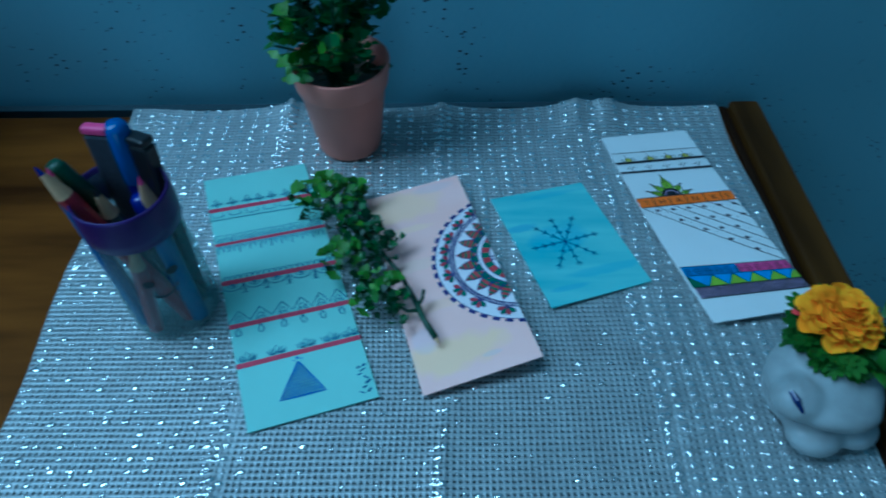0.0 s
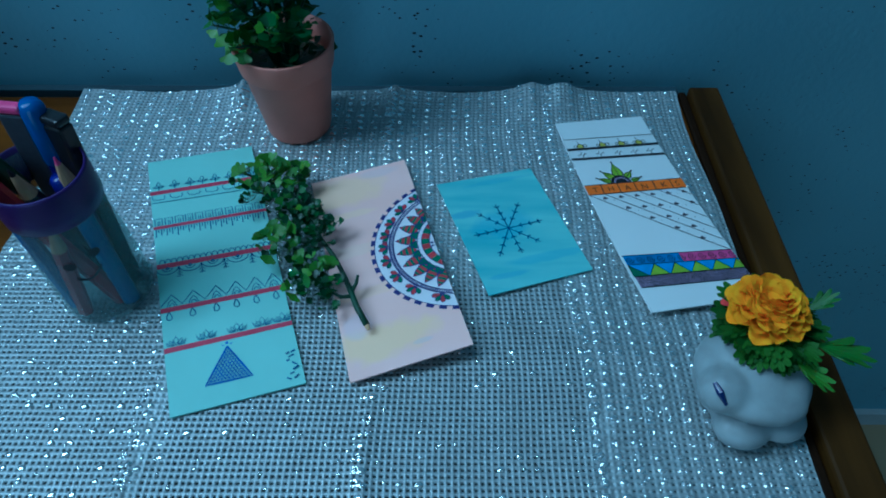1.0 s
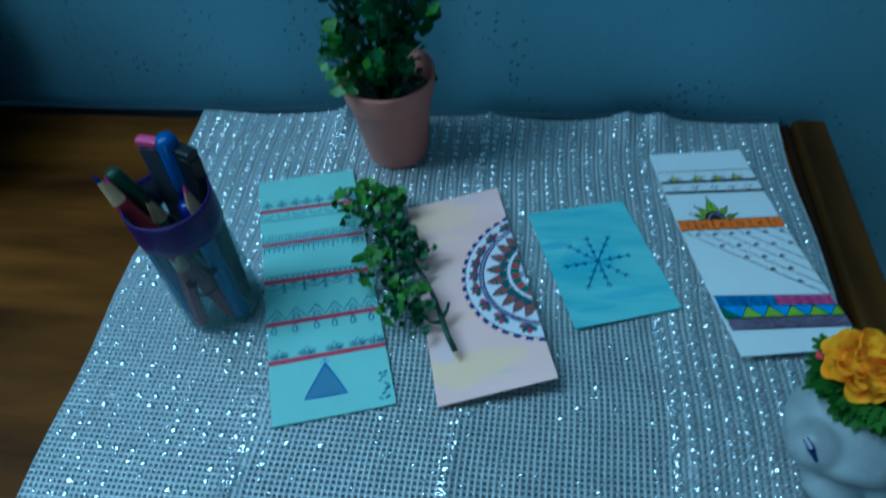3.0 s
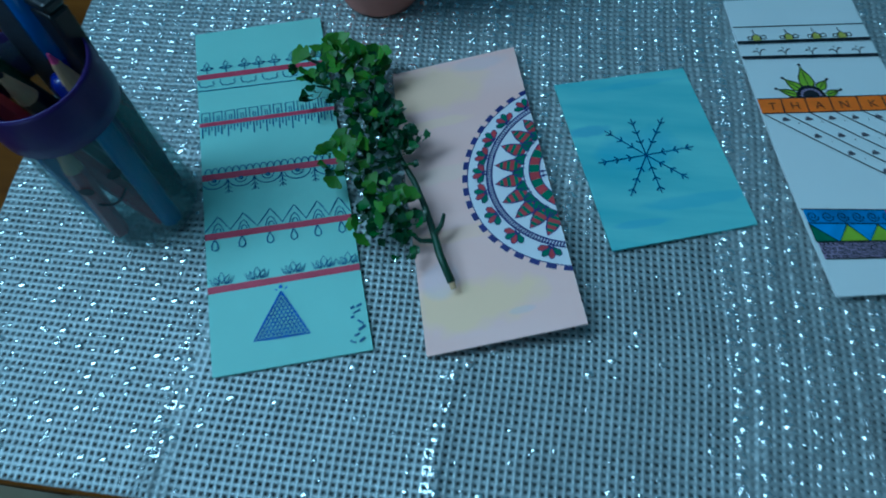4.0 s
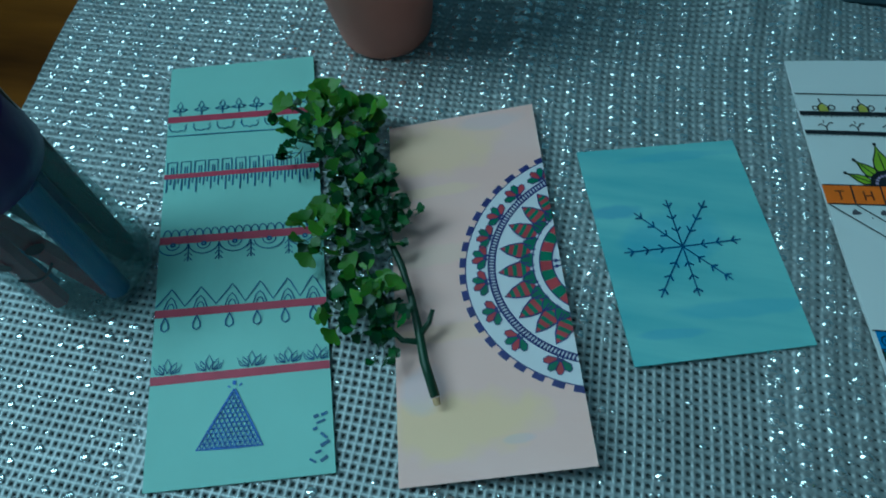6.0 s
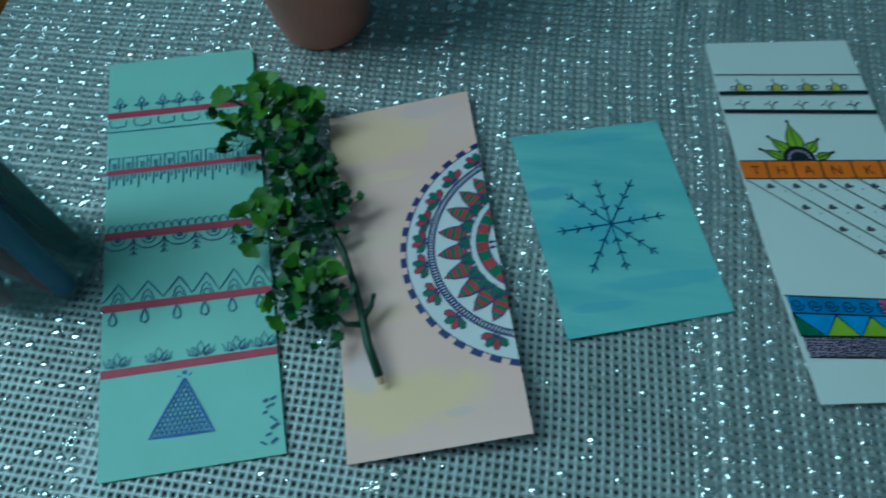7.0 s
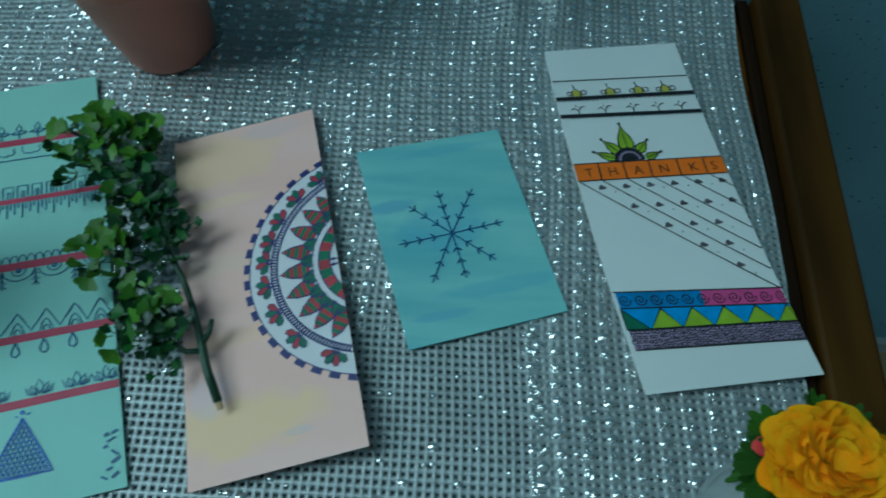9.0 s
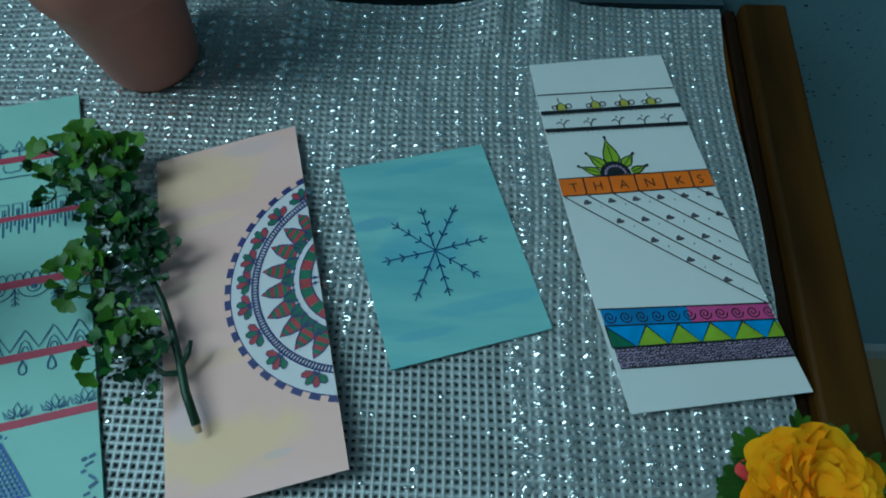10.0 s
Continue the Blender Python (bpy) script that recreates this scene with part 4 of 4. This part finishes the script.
# ---- leaves ----
def leaf_mesh(name, material, lobes=3, length=1.0, width=0.95, cup=0.22, stalk=0.25, depth=0.20):
    """A small lobed leaf of unit length that grows along +x, with its upper side to +z."""
    bm = bmesh.new()
    rim, inner = [], []
    n = 6 * lobes
    for i in range(n + 1):
        t = -1 + 2 * i / n
        r = 1 - depth + depth * abs(math.cos(t * lobes * math.pi / 2))
        ang = t * radians(108)
        x = stalk + (length - stalk) * (0.42 + 0.58 * r * math.cos(ang * 0.86))
        y = width * 0.5 * r * math.sin(ang) * 1.05
        rim.append(bm.verts.new((x, y, cup * (y * y * 2.2 + 0.15 * (x - 0.5) ** 2) + 0.015 * math.sin(i * 2.2))))
        inner.append(bm.verts.new((stalk + (x - stalk) * 0.5, y * 0.5, cup * y * y * 0.3 - 0.01)))
    base = bm.verts.new((stalk, 0, 0))
    for i in range(n):
        bm.faces.new((inner[i], rim[i], rim[i + 1], inner[i + 1]))
        bm.faces.new((base, inner[i], inner[i + 1]))
    tube(bm, [(0, 0, 0), (stalk, 0, -0.005)], 0.035, 5)
    me = bpy.data.meshes.new(name)
    bm.to_mesh(me)
    bm.free()
    me.materials.append(material)
    me.polygons.foreach_set("use_smooth", [True] * len(me.polygons))
    return me


def set_leaf(name, me, parent, at, way, size, roll=0.0, droop=0.0):
    ob = new(name, me)
    ob.parent = parent
    way = Vector(way).normalized()
    q = way.to_track_quat("X", "Z").to_matrix().to_4x4()
    ob.matrix_basis = Matrix.Translation(at) @ q @ pose(0, 0, 0, math.degrees(roll), droop, 0) @ Matrix.Scale(size, 4)
    return ob


LEAF, LEAF_L = leaf_mesh("leaf", M["leaf"]), leaf_mesh("leaf", M["leaf_light"], 3, 1.0, 1.05, 0.15)
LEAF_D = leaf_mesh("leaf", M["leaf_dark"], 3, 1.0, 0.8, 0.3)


def along(pts, k):
    k = min(max(k, 0), 0.9999) * (len(pts) - 1)
    i = int(k)
    return Vector(pts[i]).lerp(Vector(pts[i + 1]), k - i), (Vector(pts[i + 1]) - Vector(pts[i])).normalized()


# ---- the potted plant ----
pot = tagged(part("plant_pot", lathe(bmesh.new(), [(0.0170, 0), (0.0190, 0.0008), (0.0196, 0.003), (0.0250, 0.0440), (0.0262, 0.0450), (0.0268, 0.0466), (0.0285, 0.0595), (0.0282, 0.0604), (0.0270, 0.0604), (0.0252, 0.0470), (0.0238, 0.044)], 56), M["terracotta"], smooth=True), "terracotta pink plastic flower pot with a stepped rim", "flower pot")
pot.location = (0.029, 0.196, -0.0012)
soil = part("soil", lathe(bmesh.new(), [(0.004, 0.0440), (0.0248, 0.0452), (0.020, 0.0475), (0.008, 0.0485)], 24), M["stem"], pot, "dark filling")
plant = thing("artificial_plant", "bushy artificial plant with small lobed green leaves in the pot", "plant", at=(0.029, 0.196, 0.046))
rnd = random.Random(5)
STEMS = [((-0.004, -0.002), (-0.034, -0.012, 0.092), 0.0013), ((0.002, 0.002), (-0.010, 0.006, 0.115), 0.0012), ((0.004, 0.0), (0.014, -0.006, 0.110), 0.0012), ((0.005, 0.004), (0.030, 0.004, 0.095), 0.0012),
         ((-0.002, 0.005), (-0.020, 0.016, 0.10), 0.0011), ((0.004, 0.006), (0.012, 0.020, 0.105), 0.0011), ((0.0, -0.004), (0.004, -0.022, 0.080), 0.0011), ((0.006, -0.002), (0.030, -0.012, 0.062), 0.001),
         ((-0.006, -0.003), (-0.032, -0.010, 0.028), 0.001), ((-0.004, -0.006), (-0.022, -0.022, 0.022), 0.001), ((0.002, -0.006), (0.0, -0.024, 0.034), 0.001), ((0.005, -0.005), (0.018, -0.018, 0.034), 0.001), ((-0.003, 0.0), (-0.024, 0.002, 0.075), 0.001), ((0.003, -0.003), (0.018, -0.014, 0.085), 0.001), ((0.0, 0.004), (0.0, 0.012, 0.09), 0.001),
         ((-0.004, -0.004), (-0.020, -0.018, 0.050), 0.001), ((0.006, 0.003), (0.034, 0.010, 0.075), 0.001), ((-0.006, 0.0), (-0.030, 0.0, 0.040), 0.001)]
for (x, y), end, r in STEMS:
    end = Vector(end)
    start = Vector((x, y, 0))
    pts = [start, start.lerp(end, 0.35) + Vector((-end.x * 0.12, -end.y * 0.12, 0.006)), start.lerp(end, 0.7) + Vector((-end.x * 0.06, -end.y * 0.06, 0.004)), end]
    part("stem", tube(bmesh.new(), pts, [r, r * 0.9, r * 0.75, r * 0.5], 6), M["stem"], plant)
    steps = int(end.length / 0.0044)
    for i in range(1, steps + 1):
        k = 0.22 + 0.78 * i / steps
        p, d = along(pts, k)
        turn = rnd.uniform(0, 360)
        for j in range(2):
            a = radians(turn + j * 125 + rnd.uniform(-25, 25))
            side = d.orthogonal().normalized()
            way = (side * math.cos(a) + d.cross(side) * math.sin(a)) * 0.9 + d * 0.35 + Vector((0, 0, 0.15))
            if (plant.location + p + way.normalized() * 0.011).y > 0.247:
                continue
            light = end.z < 0.03 and end.x < -0.02 or (k > 0.85 and rnd.random() < 0.5)
            set_leaf("leaf", LEAF_L if light else LEAF, plant, p, way, rnd.uniform(0.0070, 0.0105), rnd.uniform(-0.6, 0.6))

# darker leaves in the pot mouth put its inner shade into colour
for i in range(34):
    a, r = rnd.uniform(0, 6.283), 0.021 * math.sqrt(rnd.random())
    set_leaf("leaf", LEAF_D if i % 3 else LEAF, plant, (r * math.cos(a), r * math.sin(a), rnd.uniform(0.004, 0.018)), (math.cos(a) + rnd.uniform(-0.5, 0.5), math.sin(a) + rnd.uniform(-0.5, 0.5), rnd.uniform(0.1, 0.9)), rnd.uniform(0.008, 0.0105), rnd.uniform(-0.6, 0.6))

# ---- the cut sprig on the cards ----
sprig = thing("leaf_sprig", "cut artificial green sprig lying across two cards", "sprig")
MAIN = [(0.0826, 0.0432, 0.0075), (0.0772, 0.0530, 0.0080), (0.0732, 0.0628, 0.0082), (0.0690, 0.0722, 0.0085), (0.0632, 0.0830, 0.0090), (0.0560, 0.0930, 0.0095), (0.0490, 0.1050, 0.0095), (0.0400, 0.1200, 0.0100), (0.0290, 0.1330, 0.0105), (0.0200, 0.1410, 0.0110)]
part("stem", tube(bmesh.new(), MAIN, [0.0015, 0.0015, 0.0014, 0.0012, 0.0012, 0.0011, 0.0011, 0.0010, 0.0008, 0.0006], 10), M["stem"], sprig, smooth=True)
part("cut_end", tube(bmesh.new(), [(0.0828, 0.0428, 0.0075), (0.0838, 0.0408, 0.0070)], [0.0012, 0.0010], 8), M["bare_wood"], sprig, "pale cut end")
TWIGS = [[(0.0745, 0.0590, 0.0080), (0.0690, 0.0585, 0.0080), (0.0640, 0.0615, 0.0085), (0.0600, 0.0660, 0.0095)],
         [(0.0738, 0.0610, 0.0082), (0.0762, 0.0650, 0.0100), (0.0768, 0.0690, 0.0115)],
         [(0.0705, 0.0690, 0.0085), (0.0640, 0.0680, 0.0090), (0.0570, 0.0735, 0.0100), (0.0525, 0.0790, 0.0110)],
         [(0.0560, 0.0930, 0.0095), (0.0480, 0.0910, 0.0100), (0.0390, 0.0915, 0.0110), (0.0310, 0.0930, 0.0115)],
         [(0.0530, 0.0980, 0.0095), (0.0565, 0.1030, 0.0100), (0.0600, 0.1055, 0.0100)],
         [(0.0460, 0.1100, 0.0098), (0.0360, 0.1160, 0.0105), (0.0250, 0.1240, 0.0110), (0.0150, 0.1250, 0.0115)],
         [(0.0400, 0.1200, 0.0100), (0.0400, 0.1290, 0.0110), (0.0380, 0.1370, 0.0115)],
         [(0.0290, 0.1330, 0.0105), (0.0190, 0.1350, 0.0110), (0.0080, 0.1400, 0.0105)],
         [(0.0640, 0.0615, 0.0085), (0.0625, 0.0580, 0.0080), (0.0618, 0.0555, 0.0075)]]
for pts in TWIGS:
    part("twig", tube(bmesh.new(), pts, [0.0011, 0.0009, 0.0007, 0.0005][:len(pts)], 7), M["stem"], sprig, smooth=True)
rnd = random.Random(8)


def tuft(x, y, count, spread, light, size):
    """A tuft of small leaves round one place of the sprig; light of 1 makes all of them young."""
    for j in range(int(count * 2.1)):
        a, r = rnd.uniform(0, 6.283), spread * math.sqrt(rnd.random())
        h = 0.0075 + 0.008 * rnd.random() * (1 - 0.5 * r / spread)
        way = Vector((math.cos(a) - 0.25, math.sin(a) + 0.45, rnd.uniform(-0.15, 0.9)))
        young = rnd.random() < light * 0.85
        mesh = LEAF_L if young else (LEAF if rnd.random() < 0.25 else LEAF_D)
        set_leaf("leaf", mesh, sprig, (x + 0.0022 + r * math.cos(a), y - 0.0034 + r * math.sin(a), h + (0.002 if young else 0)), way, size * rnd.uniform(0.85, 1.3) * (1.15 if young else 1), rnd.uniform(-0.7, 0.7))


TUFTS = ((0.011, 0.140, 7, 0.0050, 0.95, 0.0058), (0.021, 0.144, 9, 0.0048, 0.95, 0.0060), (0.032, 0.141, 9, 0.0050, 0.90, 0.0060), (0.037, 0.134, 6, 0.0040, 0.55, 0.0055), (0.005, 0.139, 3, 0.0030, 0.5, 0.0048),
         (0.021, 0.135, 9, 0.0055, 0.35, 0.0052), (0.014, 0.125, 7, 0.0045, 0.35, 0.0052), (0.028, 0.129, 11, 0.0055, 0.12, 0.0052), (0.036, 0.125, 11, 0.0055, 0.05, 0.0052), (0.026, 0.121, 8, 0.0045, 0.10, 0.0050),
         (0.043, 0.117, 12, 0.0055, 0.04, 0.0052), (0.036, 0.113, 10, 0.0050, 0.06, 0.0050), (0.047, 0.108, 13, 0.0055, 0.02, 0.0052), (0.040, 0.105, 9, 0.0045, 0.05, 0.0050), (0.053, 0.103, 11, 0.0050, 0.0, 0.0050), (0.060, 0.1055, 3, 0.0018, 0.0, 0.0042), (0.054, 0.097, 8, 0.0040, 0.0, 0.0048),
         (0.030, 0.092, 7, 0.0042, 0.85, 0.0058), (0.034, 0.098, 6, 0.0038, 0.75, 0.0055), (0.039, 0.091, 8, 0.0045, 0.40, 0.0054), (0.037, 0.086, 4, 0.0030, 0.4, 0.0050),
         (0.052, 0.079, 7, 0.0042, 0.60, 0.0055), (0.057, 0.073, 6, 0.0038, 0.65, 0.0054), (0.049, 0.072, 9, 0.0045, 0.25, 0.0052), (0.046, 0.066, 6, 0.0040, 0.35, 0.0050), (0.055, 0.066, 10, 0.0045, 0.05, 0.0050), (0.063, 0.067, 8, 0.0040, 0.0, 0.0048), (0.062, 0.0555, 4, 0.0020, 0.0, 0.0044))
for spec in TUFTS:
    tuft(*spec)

# ---- the pencil cup ----
CUP = Vector((-0.0474, 0.0688, -0.0012))
cup = thing("pencil_cup", "clear plastic bottle used as a pencil cup, with purple taped rim", "pencil cup", at=CUP)
bm = lathe(bmesh.new(), [(0.004, 0.0012), (0.014, 0.0004), (0.0185, 0.0002), (0.0207, 0.0022), (0.0213, 0.006), (0.0207, 0.011), (0.0212, 0.018), (0.0206, 0.028), (0.0203, 0.040), (0.0194, 0.052), (0.0188, 0.0620), (0.0192, 0.066), (0.0188, 0.080), (0.0184, 0.080), (0.0186, 0.066), (0.0182, 0.062), (0.0197, 0.040), (0.0206, 0.018), (0.0200, 0.004), (0.004, 0.0022)], 56)
for v in bm.verts:
    # shallow dents of thin plastic
    if 0.004 < v.co.z < 0.064:
        k = 1 + 0.030 * noise.noise(Vector((v.co.x * 95, v.co.y * 95, v.co.z * 75)))
        v.co.x, v.co.y = v.co.x * k, v.co.y * k
part("bottle", bm, M["bottle"], cup, "cloudy clear plastic bottle wall", smooth=True)
part("rim_band", lathe(bmesh.new(), [(0.0196, 0.0638), (0.0202, 0.0644), (0.0204, 0.070), (0.0201, 0.0812), (0.0198, 0.0828), (0.0191, 0.0828), (0.0189, 0.0670)], 56, False, False), M["purple"], cup, "shiny purple tape round the rim", smooth=True)


def on_bottle(deg, z, r=0.0240):
    return Vector((r * math.cos(radians(deg)), r * math.sin(radians(deg)), z))


for deg, high in ((-76, 0.0440), (-43, 0.0475)):
    bm = bmesh.new()
    f = [bm.verts.new(on_bottle(deg + 7.5 * math.cos(k * math.pi / 6), high + 0.0023 * math.sin(k * math.pi / 6), 0.0205)) for k in range(12)]
    bm.faces.new(f)
    part("printed_dot", bm, M["black_ink"], cup)
part("printed_curve", tube(bmesh.new(), [on_bottle(-76 + 4.0 * k, 0.0362 + 0.0004 * k - 0.0032 * math.sin(math.pi * k / 8), 0.0209) for k in range(9)], 0.0005, 6), M["black_ink"], cup)


def pencil(name, label, foot, tip, r, body, wood=None, lead=None, sides=6, category="pencil"):
    """A pencil or pen that stands in the cup; its foot and tip in the cup's own space."""
    foot, tip = Vector(foot), Vector(tip)
    ob = thing(name, label, category, "pencils and pens in the cup", at=CUP + foot)
    v = tip - foot
    d = v.normalized()
    if wood:
        k0, k1 = v - d * 0.016, v - d * 0.004
        part("barrel", tube(bmesh.new(), [Vector(), k0], r, sides), body, ob)
        part("sharpened_cone", tube(bmesh.new(), [k0, k1], [r * 0.98, r * 0.36], sides + 4), wood, ob, "bare wood cone")
        part("lead", tube(bmesh.new(), [k1, v], [r * 0.35, r * 0.08], 6), lead, ob)
    else:
        part("barrel", tube(bmesh.new(), [Vector(), v * 0.72], r * 0.9, 14), body, ob, smooth=False)
        part("cap", tube(bmesh.new(), [v * 0.70, v * 0.71, v * 0.97, v], [r * 0.9, r, r, r * 0.72], 14), lead, ob, smooth=True)
    return ob


pencil("colour_pencil", "red lacquered pencil leaning out of the cup, tip up", (0.0090, -0.0075, 0.004), (-0.0240, -0.0050, 0.1000), 0.0037, M["pencil_red"], M["bare_wood"], M["pen_deep"])
pencil("colour_pencil", "blue lacquered pencil leaning beside the red one", (-0.0115, -0.0105, 0.004), (-0.0240, 0.0005, 0.0945), 0.0036, M["pencil_blue"], M["bare_wood"], M["pen_pink"])
pencil("colour_pencil", "dark pencil with a pale sharpened tip inside the cup", (-0.006, 0.007, 0.004), (-0.0085, -0.0020, 0.0850), 0.0037, M["pen_black"], M["bare_wood"], M["pen_black"])
pencil("colour_pencil", "purple pencil with a pale sharpened tip inside the cup", (0.003, 0.010, 0.004), (0.0088, 0.0035, 0.0865), 0.0037, M["purple"], M["bare_wood"], M["pen_pink"])
pencil("colour_pencil", "rose pencil standing low in the bottle", (-0.0060, -0.0150, 0.004), (0.0020, -0.0125, 0.0640), 0.0034, M["pencil_red"], M["bare_wood"], M["pen_black"])
pencil("pen", "blue pen with a bright blue cap", (-0.002, 0.010, 0.004), (0.0010, 0.0175, 0.1035), 0.0050, M["pen_deep"], None, M["pen_bright"], category="pen")
pencil("pen", "dark green capped pen leaning in the cup", (0.011, 0.006, 0.004), (-0.0240, 0.0045, 0.0935), 0.0040, M["pen_black"], None, M["stem"], category="pen")
pencil("pen", "blue pen standing in the bottle", (0.0135, -0.0075, 0.004), (0.004, 0.006, 0.0740), 0.0046, M["pencil_blue"], None, M["pen_deep"], category="pen")
# two flat markers behind
for name, label, foot, tip, w, d, low, high in (("marker", "flat grey glitter marker with a pink end", (-0.008, 0.010, 0.004), (-0.0072, 0.0165, 0.1030), 0.0110, 0.005, M["pen_grey"], M["pen_pink"]),
                                                ("marker", "broad black marker standing in the cup", (0.006, 0.010, 0.004), (0.0085, 0.0155, 0.0985), 0.0115, 0.007, M["pen_black"], M["pen_black"])):
    foot, tip = Vector(foot), Vector(tip)
    ob = thing(name, label, "marker", "pencils and pens in the cup", at=CUP + foot)
    v = tip - foot
    ob.rotation_mode = "QUATERNION"
    ob.rotation_quaternion = v.to_track_quat("Z", "Y")
    ln = v.length
    boxed("barrel", (-w / 2, w / 2, -d / 2, d / 2, 0, ln - 0.004), low, ob, bevel=0.0012)
    boxed("end_cap", (-w / 2, w / 2, -d / 2, d / 2, ln - 0.0038, ln), high, ob, bevel=0.0012)

# ---- the vase with the cloth flower ----
def lump_mesh(lumps, voxel=0.0011):
    bm = bmesh.new()
    for (x, y, z), (a, b, c) in lumps:
        bmesh.ops.create_uvsphere(bm, u_segments=28, v_segments=18, radius=1.0, matrix=Matrix.Translation((x, y, z)) @ Matrix.Diagonal((a, b, c, 1)))
    return bm


vase = thing("flower_vase", "small white glazed ceramic planter with a dark blue painted mark", "vase", at=(0.2495, 0.0085, -0.0008))
body = part("body", lump_mesh([((0, 0.004, 0.0105), (0.0225, 0.0225, 0.0112)), ((-0.006, -0.014, 0.0085), (0.0125, 0.0105, 0.0088)), ((0.011, -0.011, 0.0085), (0.0115, 0.0105, 0.0088)), ((-0.002, 0.002, 0.0255), (0.0245, 0.0225, 0.0110)), ((-0.0165, -0.006, 0.0275), (0.0110, 0.0105, 0.0105)), ((0.002, -0.012, 0.0245), (0.0150, 0.0085, 0.0085)), ((0.001, 0.008, 0.034), (0.0185, 0.0160, 0.0045))]), M["ceramic"], vase, smooth=True)
body.scale = (0.99, 1.02, 0.87)
rm = body.modifiers.new("fuse", "REMESH")
rm.mode, rm.voxel_size, rm.use_smooth_shade = "VOXEL", 0.0011, True
sm = body.modifiers.new("soften", "SMOOTH")
sm.iterations, sm.factor = 16, 0.6
part("painted_mark", tube(bmesh.new(), [(-0.0231, -0.0074, 0.0319), (-0.0219, -0.0114, 0.0315), (-0.0193, -0.0150, 0.0279)], [0.0010, 0.0016, 0.0007], 8), M["navy_glaze"], vase, "dark blue brush mark")

flower = thing("cloth_flower", "orange-yellow cloth pompom flower with green leaves in the vase", "flower", at=(0.2515, 0.0285, 0.0375))
rnd = random.Random(21)
bm = bmesh.new()
n = 8
rows = []
for i in range(n + 1):
    u = -1 + 2 * i / n
    row = []
    for j in range(6):
        v = j / 5
        y = u * (0.10 + 0.52 * math.sqrt(max(0.0, 1 - ((v - 0.56) / 0.58) ** 2)))
        x = v - 0.24 * u * u * v * v
        row.append(bm.verts.new((x, y, 0.30 * v * v - 0.26 * v ** 4 + 0.75 * y * y + 0.035 * v * math.sin(u * 5 + v * 3))))
    rows.append(row)
for i in range(n):
    for j in range(5):
        bm.faces.new((rows[i][j], rows[i][j + 1], rows[i + 1][j + 1], rows[i + 1][j]))
PETAL = bpy.data.meshes.new("petal")
bm.to_mesh(PETAL)
bm.free()
PETAL.materials.append(M["yellow"])
PETAL.polygons.foreach_set("use_smooth", [True] * len(PETAL.polygons))
part("flower_core", lathe(bmesh.new(), [(0.006, 0.0), (0.0090, 0.002), (0.0105, 0.007), (0.0085, 0.0115), (0.004, 0.0135)], 20), M["yellow"], flower, smooth=True)
count = 96
for i in range(count):
    h = (i + 0.5) / count
    az = i * 2.39996
    el = math.asin(0.02 + 0.95 * h)
    r = 0.0092 * math.cos(el) * rnd.uniform(0.85, 1.05)
    at = Vector((r * math.cos(az), r * math.sin(az), 0.0032 + 0.0088 * math.sin(el)))
    swing = az + rnd.uniform(-0.35, 0.35)
    way = Vector((math.cos(swing), math.sin(swing), -0.02 + 0.66 * h + 2.8 * max(0.0, h - 0.6) + rnd.uniform(-0.25, 0.25)))
    set_leaf("petal", PETAL, flower, at, way, rnd.uniform(0.0074, 0.0096) * (1.0 - 0.26 * h), rnd.uniform(-0.6, 0.6))
ob = set_leaf("petal", PETAL.copy(), flower, (-0.0135, 0.004, 0.003), (-1, 0.1, 0.1), 0.0042)
ob.data.materials[0] = M["red_petal"]
COLLAR = leaf_mesh("collar_leaf", M["collar"], 5, 1.0, 0.62, 0.4, 0.1, 0.30)
COLLAR_L = leaf_mesh("collar_leaf", M["leaf_light"], 5, 1.0, 0.50, 0.6, 0.1, 0.42)
for i in range(84):
    az = i * 2.39996 + 0.4
    low = (i % 3) * 0.35
    way = Vector((math.cos(az) + 0.15, math.sin(az) - 0.45, 0.05 - low))
    set_leaf("collar_leaf", COLLAR, flower, (math.cos(az) * 0.008 + 0.002, math.sin(az) * 0.008 - 0.003, 0.001 - low * 0.006), way, rnd.uniform(0.012, 0.0175), rnd.uniform(-0.7, 0.7))
for at, way, size in (((0.014, -0.012, 0.000), (1.0, -0.35, -0.05), 0.027), ((0.006, -0.018, -0.001), (0.75, -0.9, -0.12), 0.020), ((0.016, 0.000, 0.003), (0.9, 0.35, 0.45), 0.016)):
    set_leaf("collar_leaf", COLLAR_L, flower, at, way, size)
part("flower_stalk", tube(bmesh.new(), [(-0.002, -0.004, -0.006), (0, 0, 0.004)], [0.0022, 0.0026], 8), M["stem"], flower)

# ---- the dark bag at the back ----
bag = part("black_bag", box(bmesh.new(), -0.11, 0.11, -0.06, 0.06, 0.0, 0.19, bevel=0.05, segments=6), M["black"], smooth=True)
bag.location = (-0.352, 0.182, TOP)
tagged(bag, "black cloth bag standing on the table by the wall", "bag")
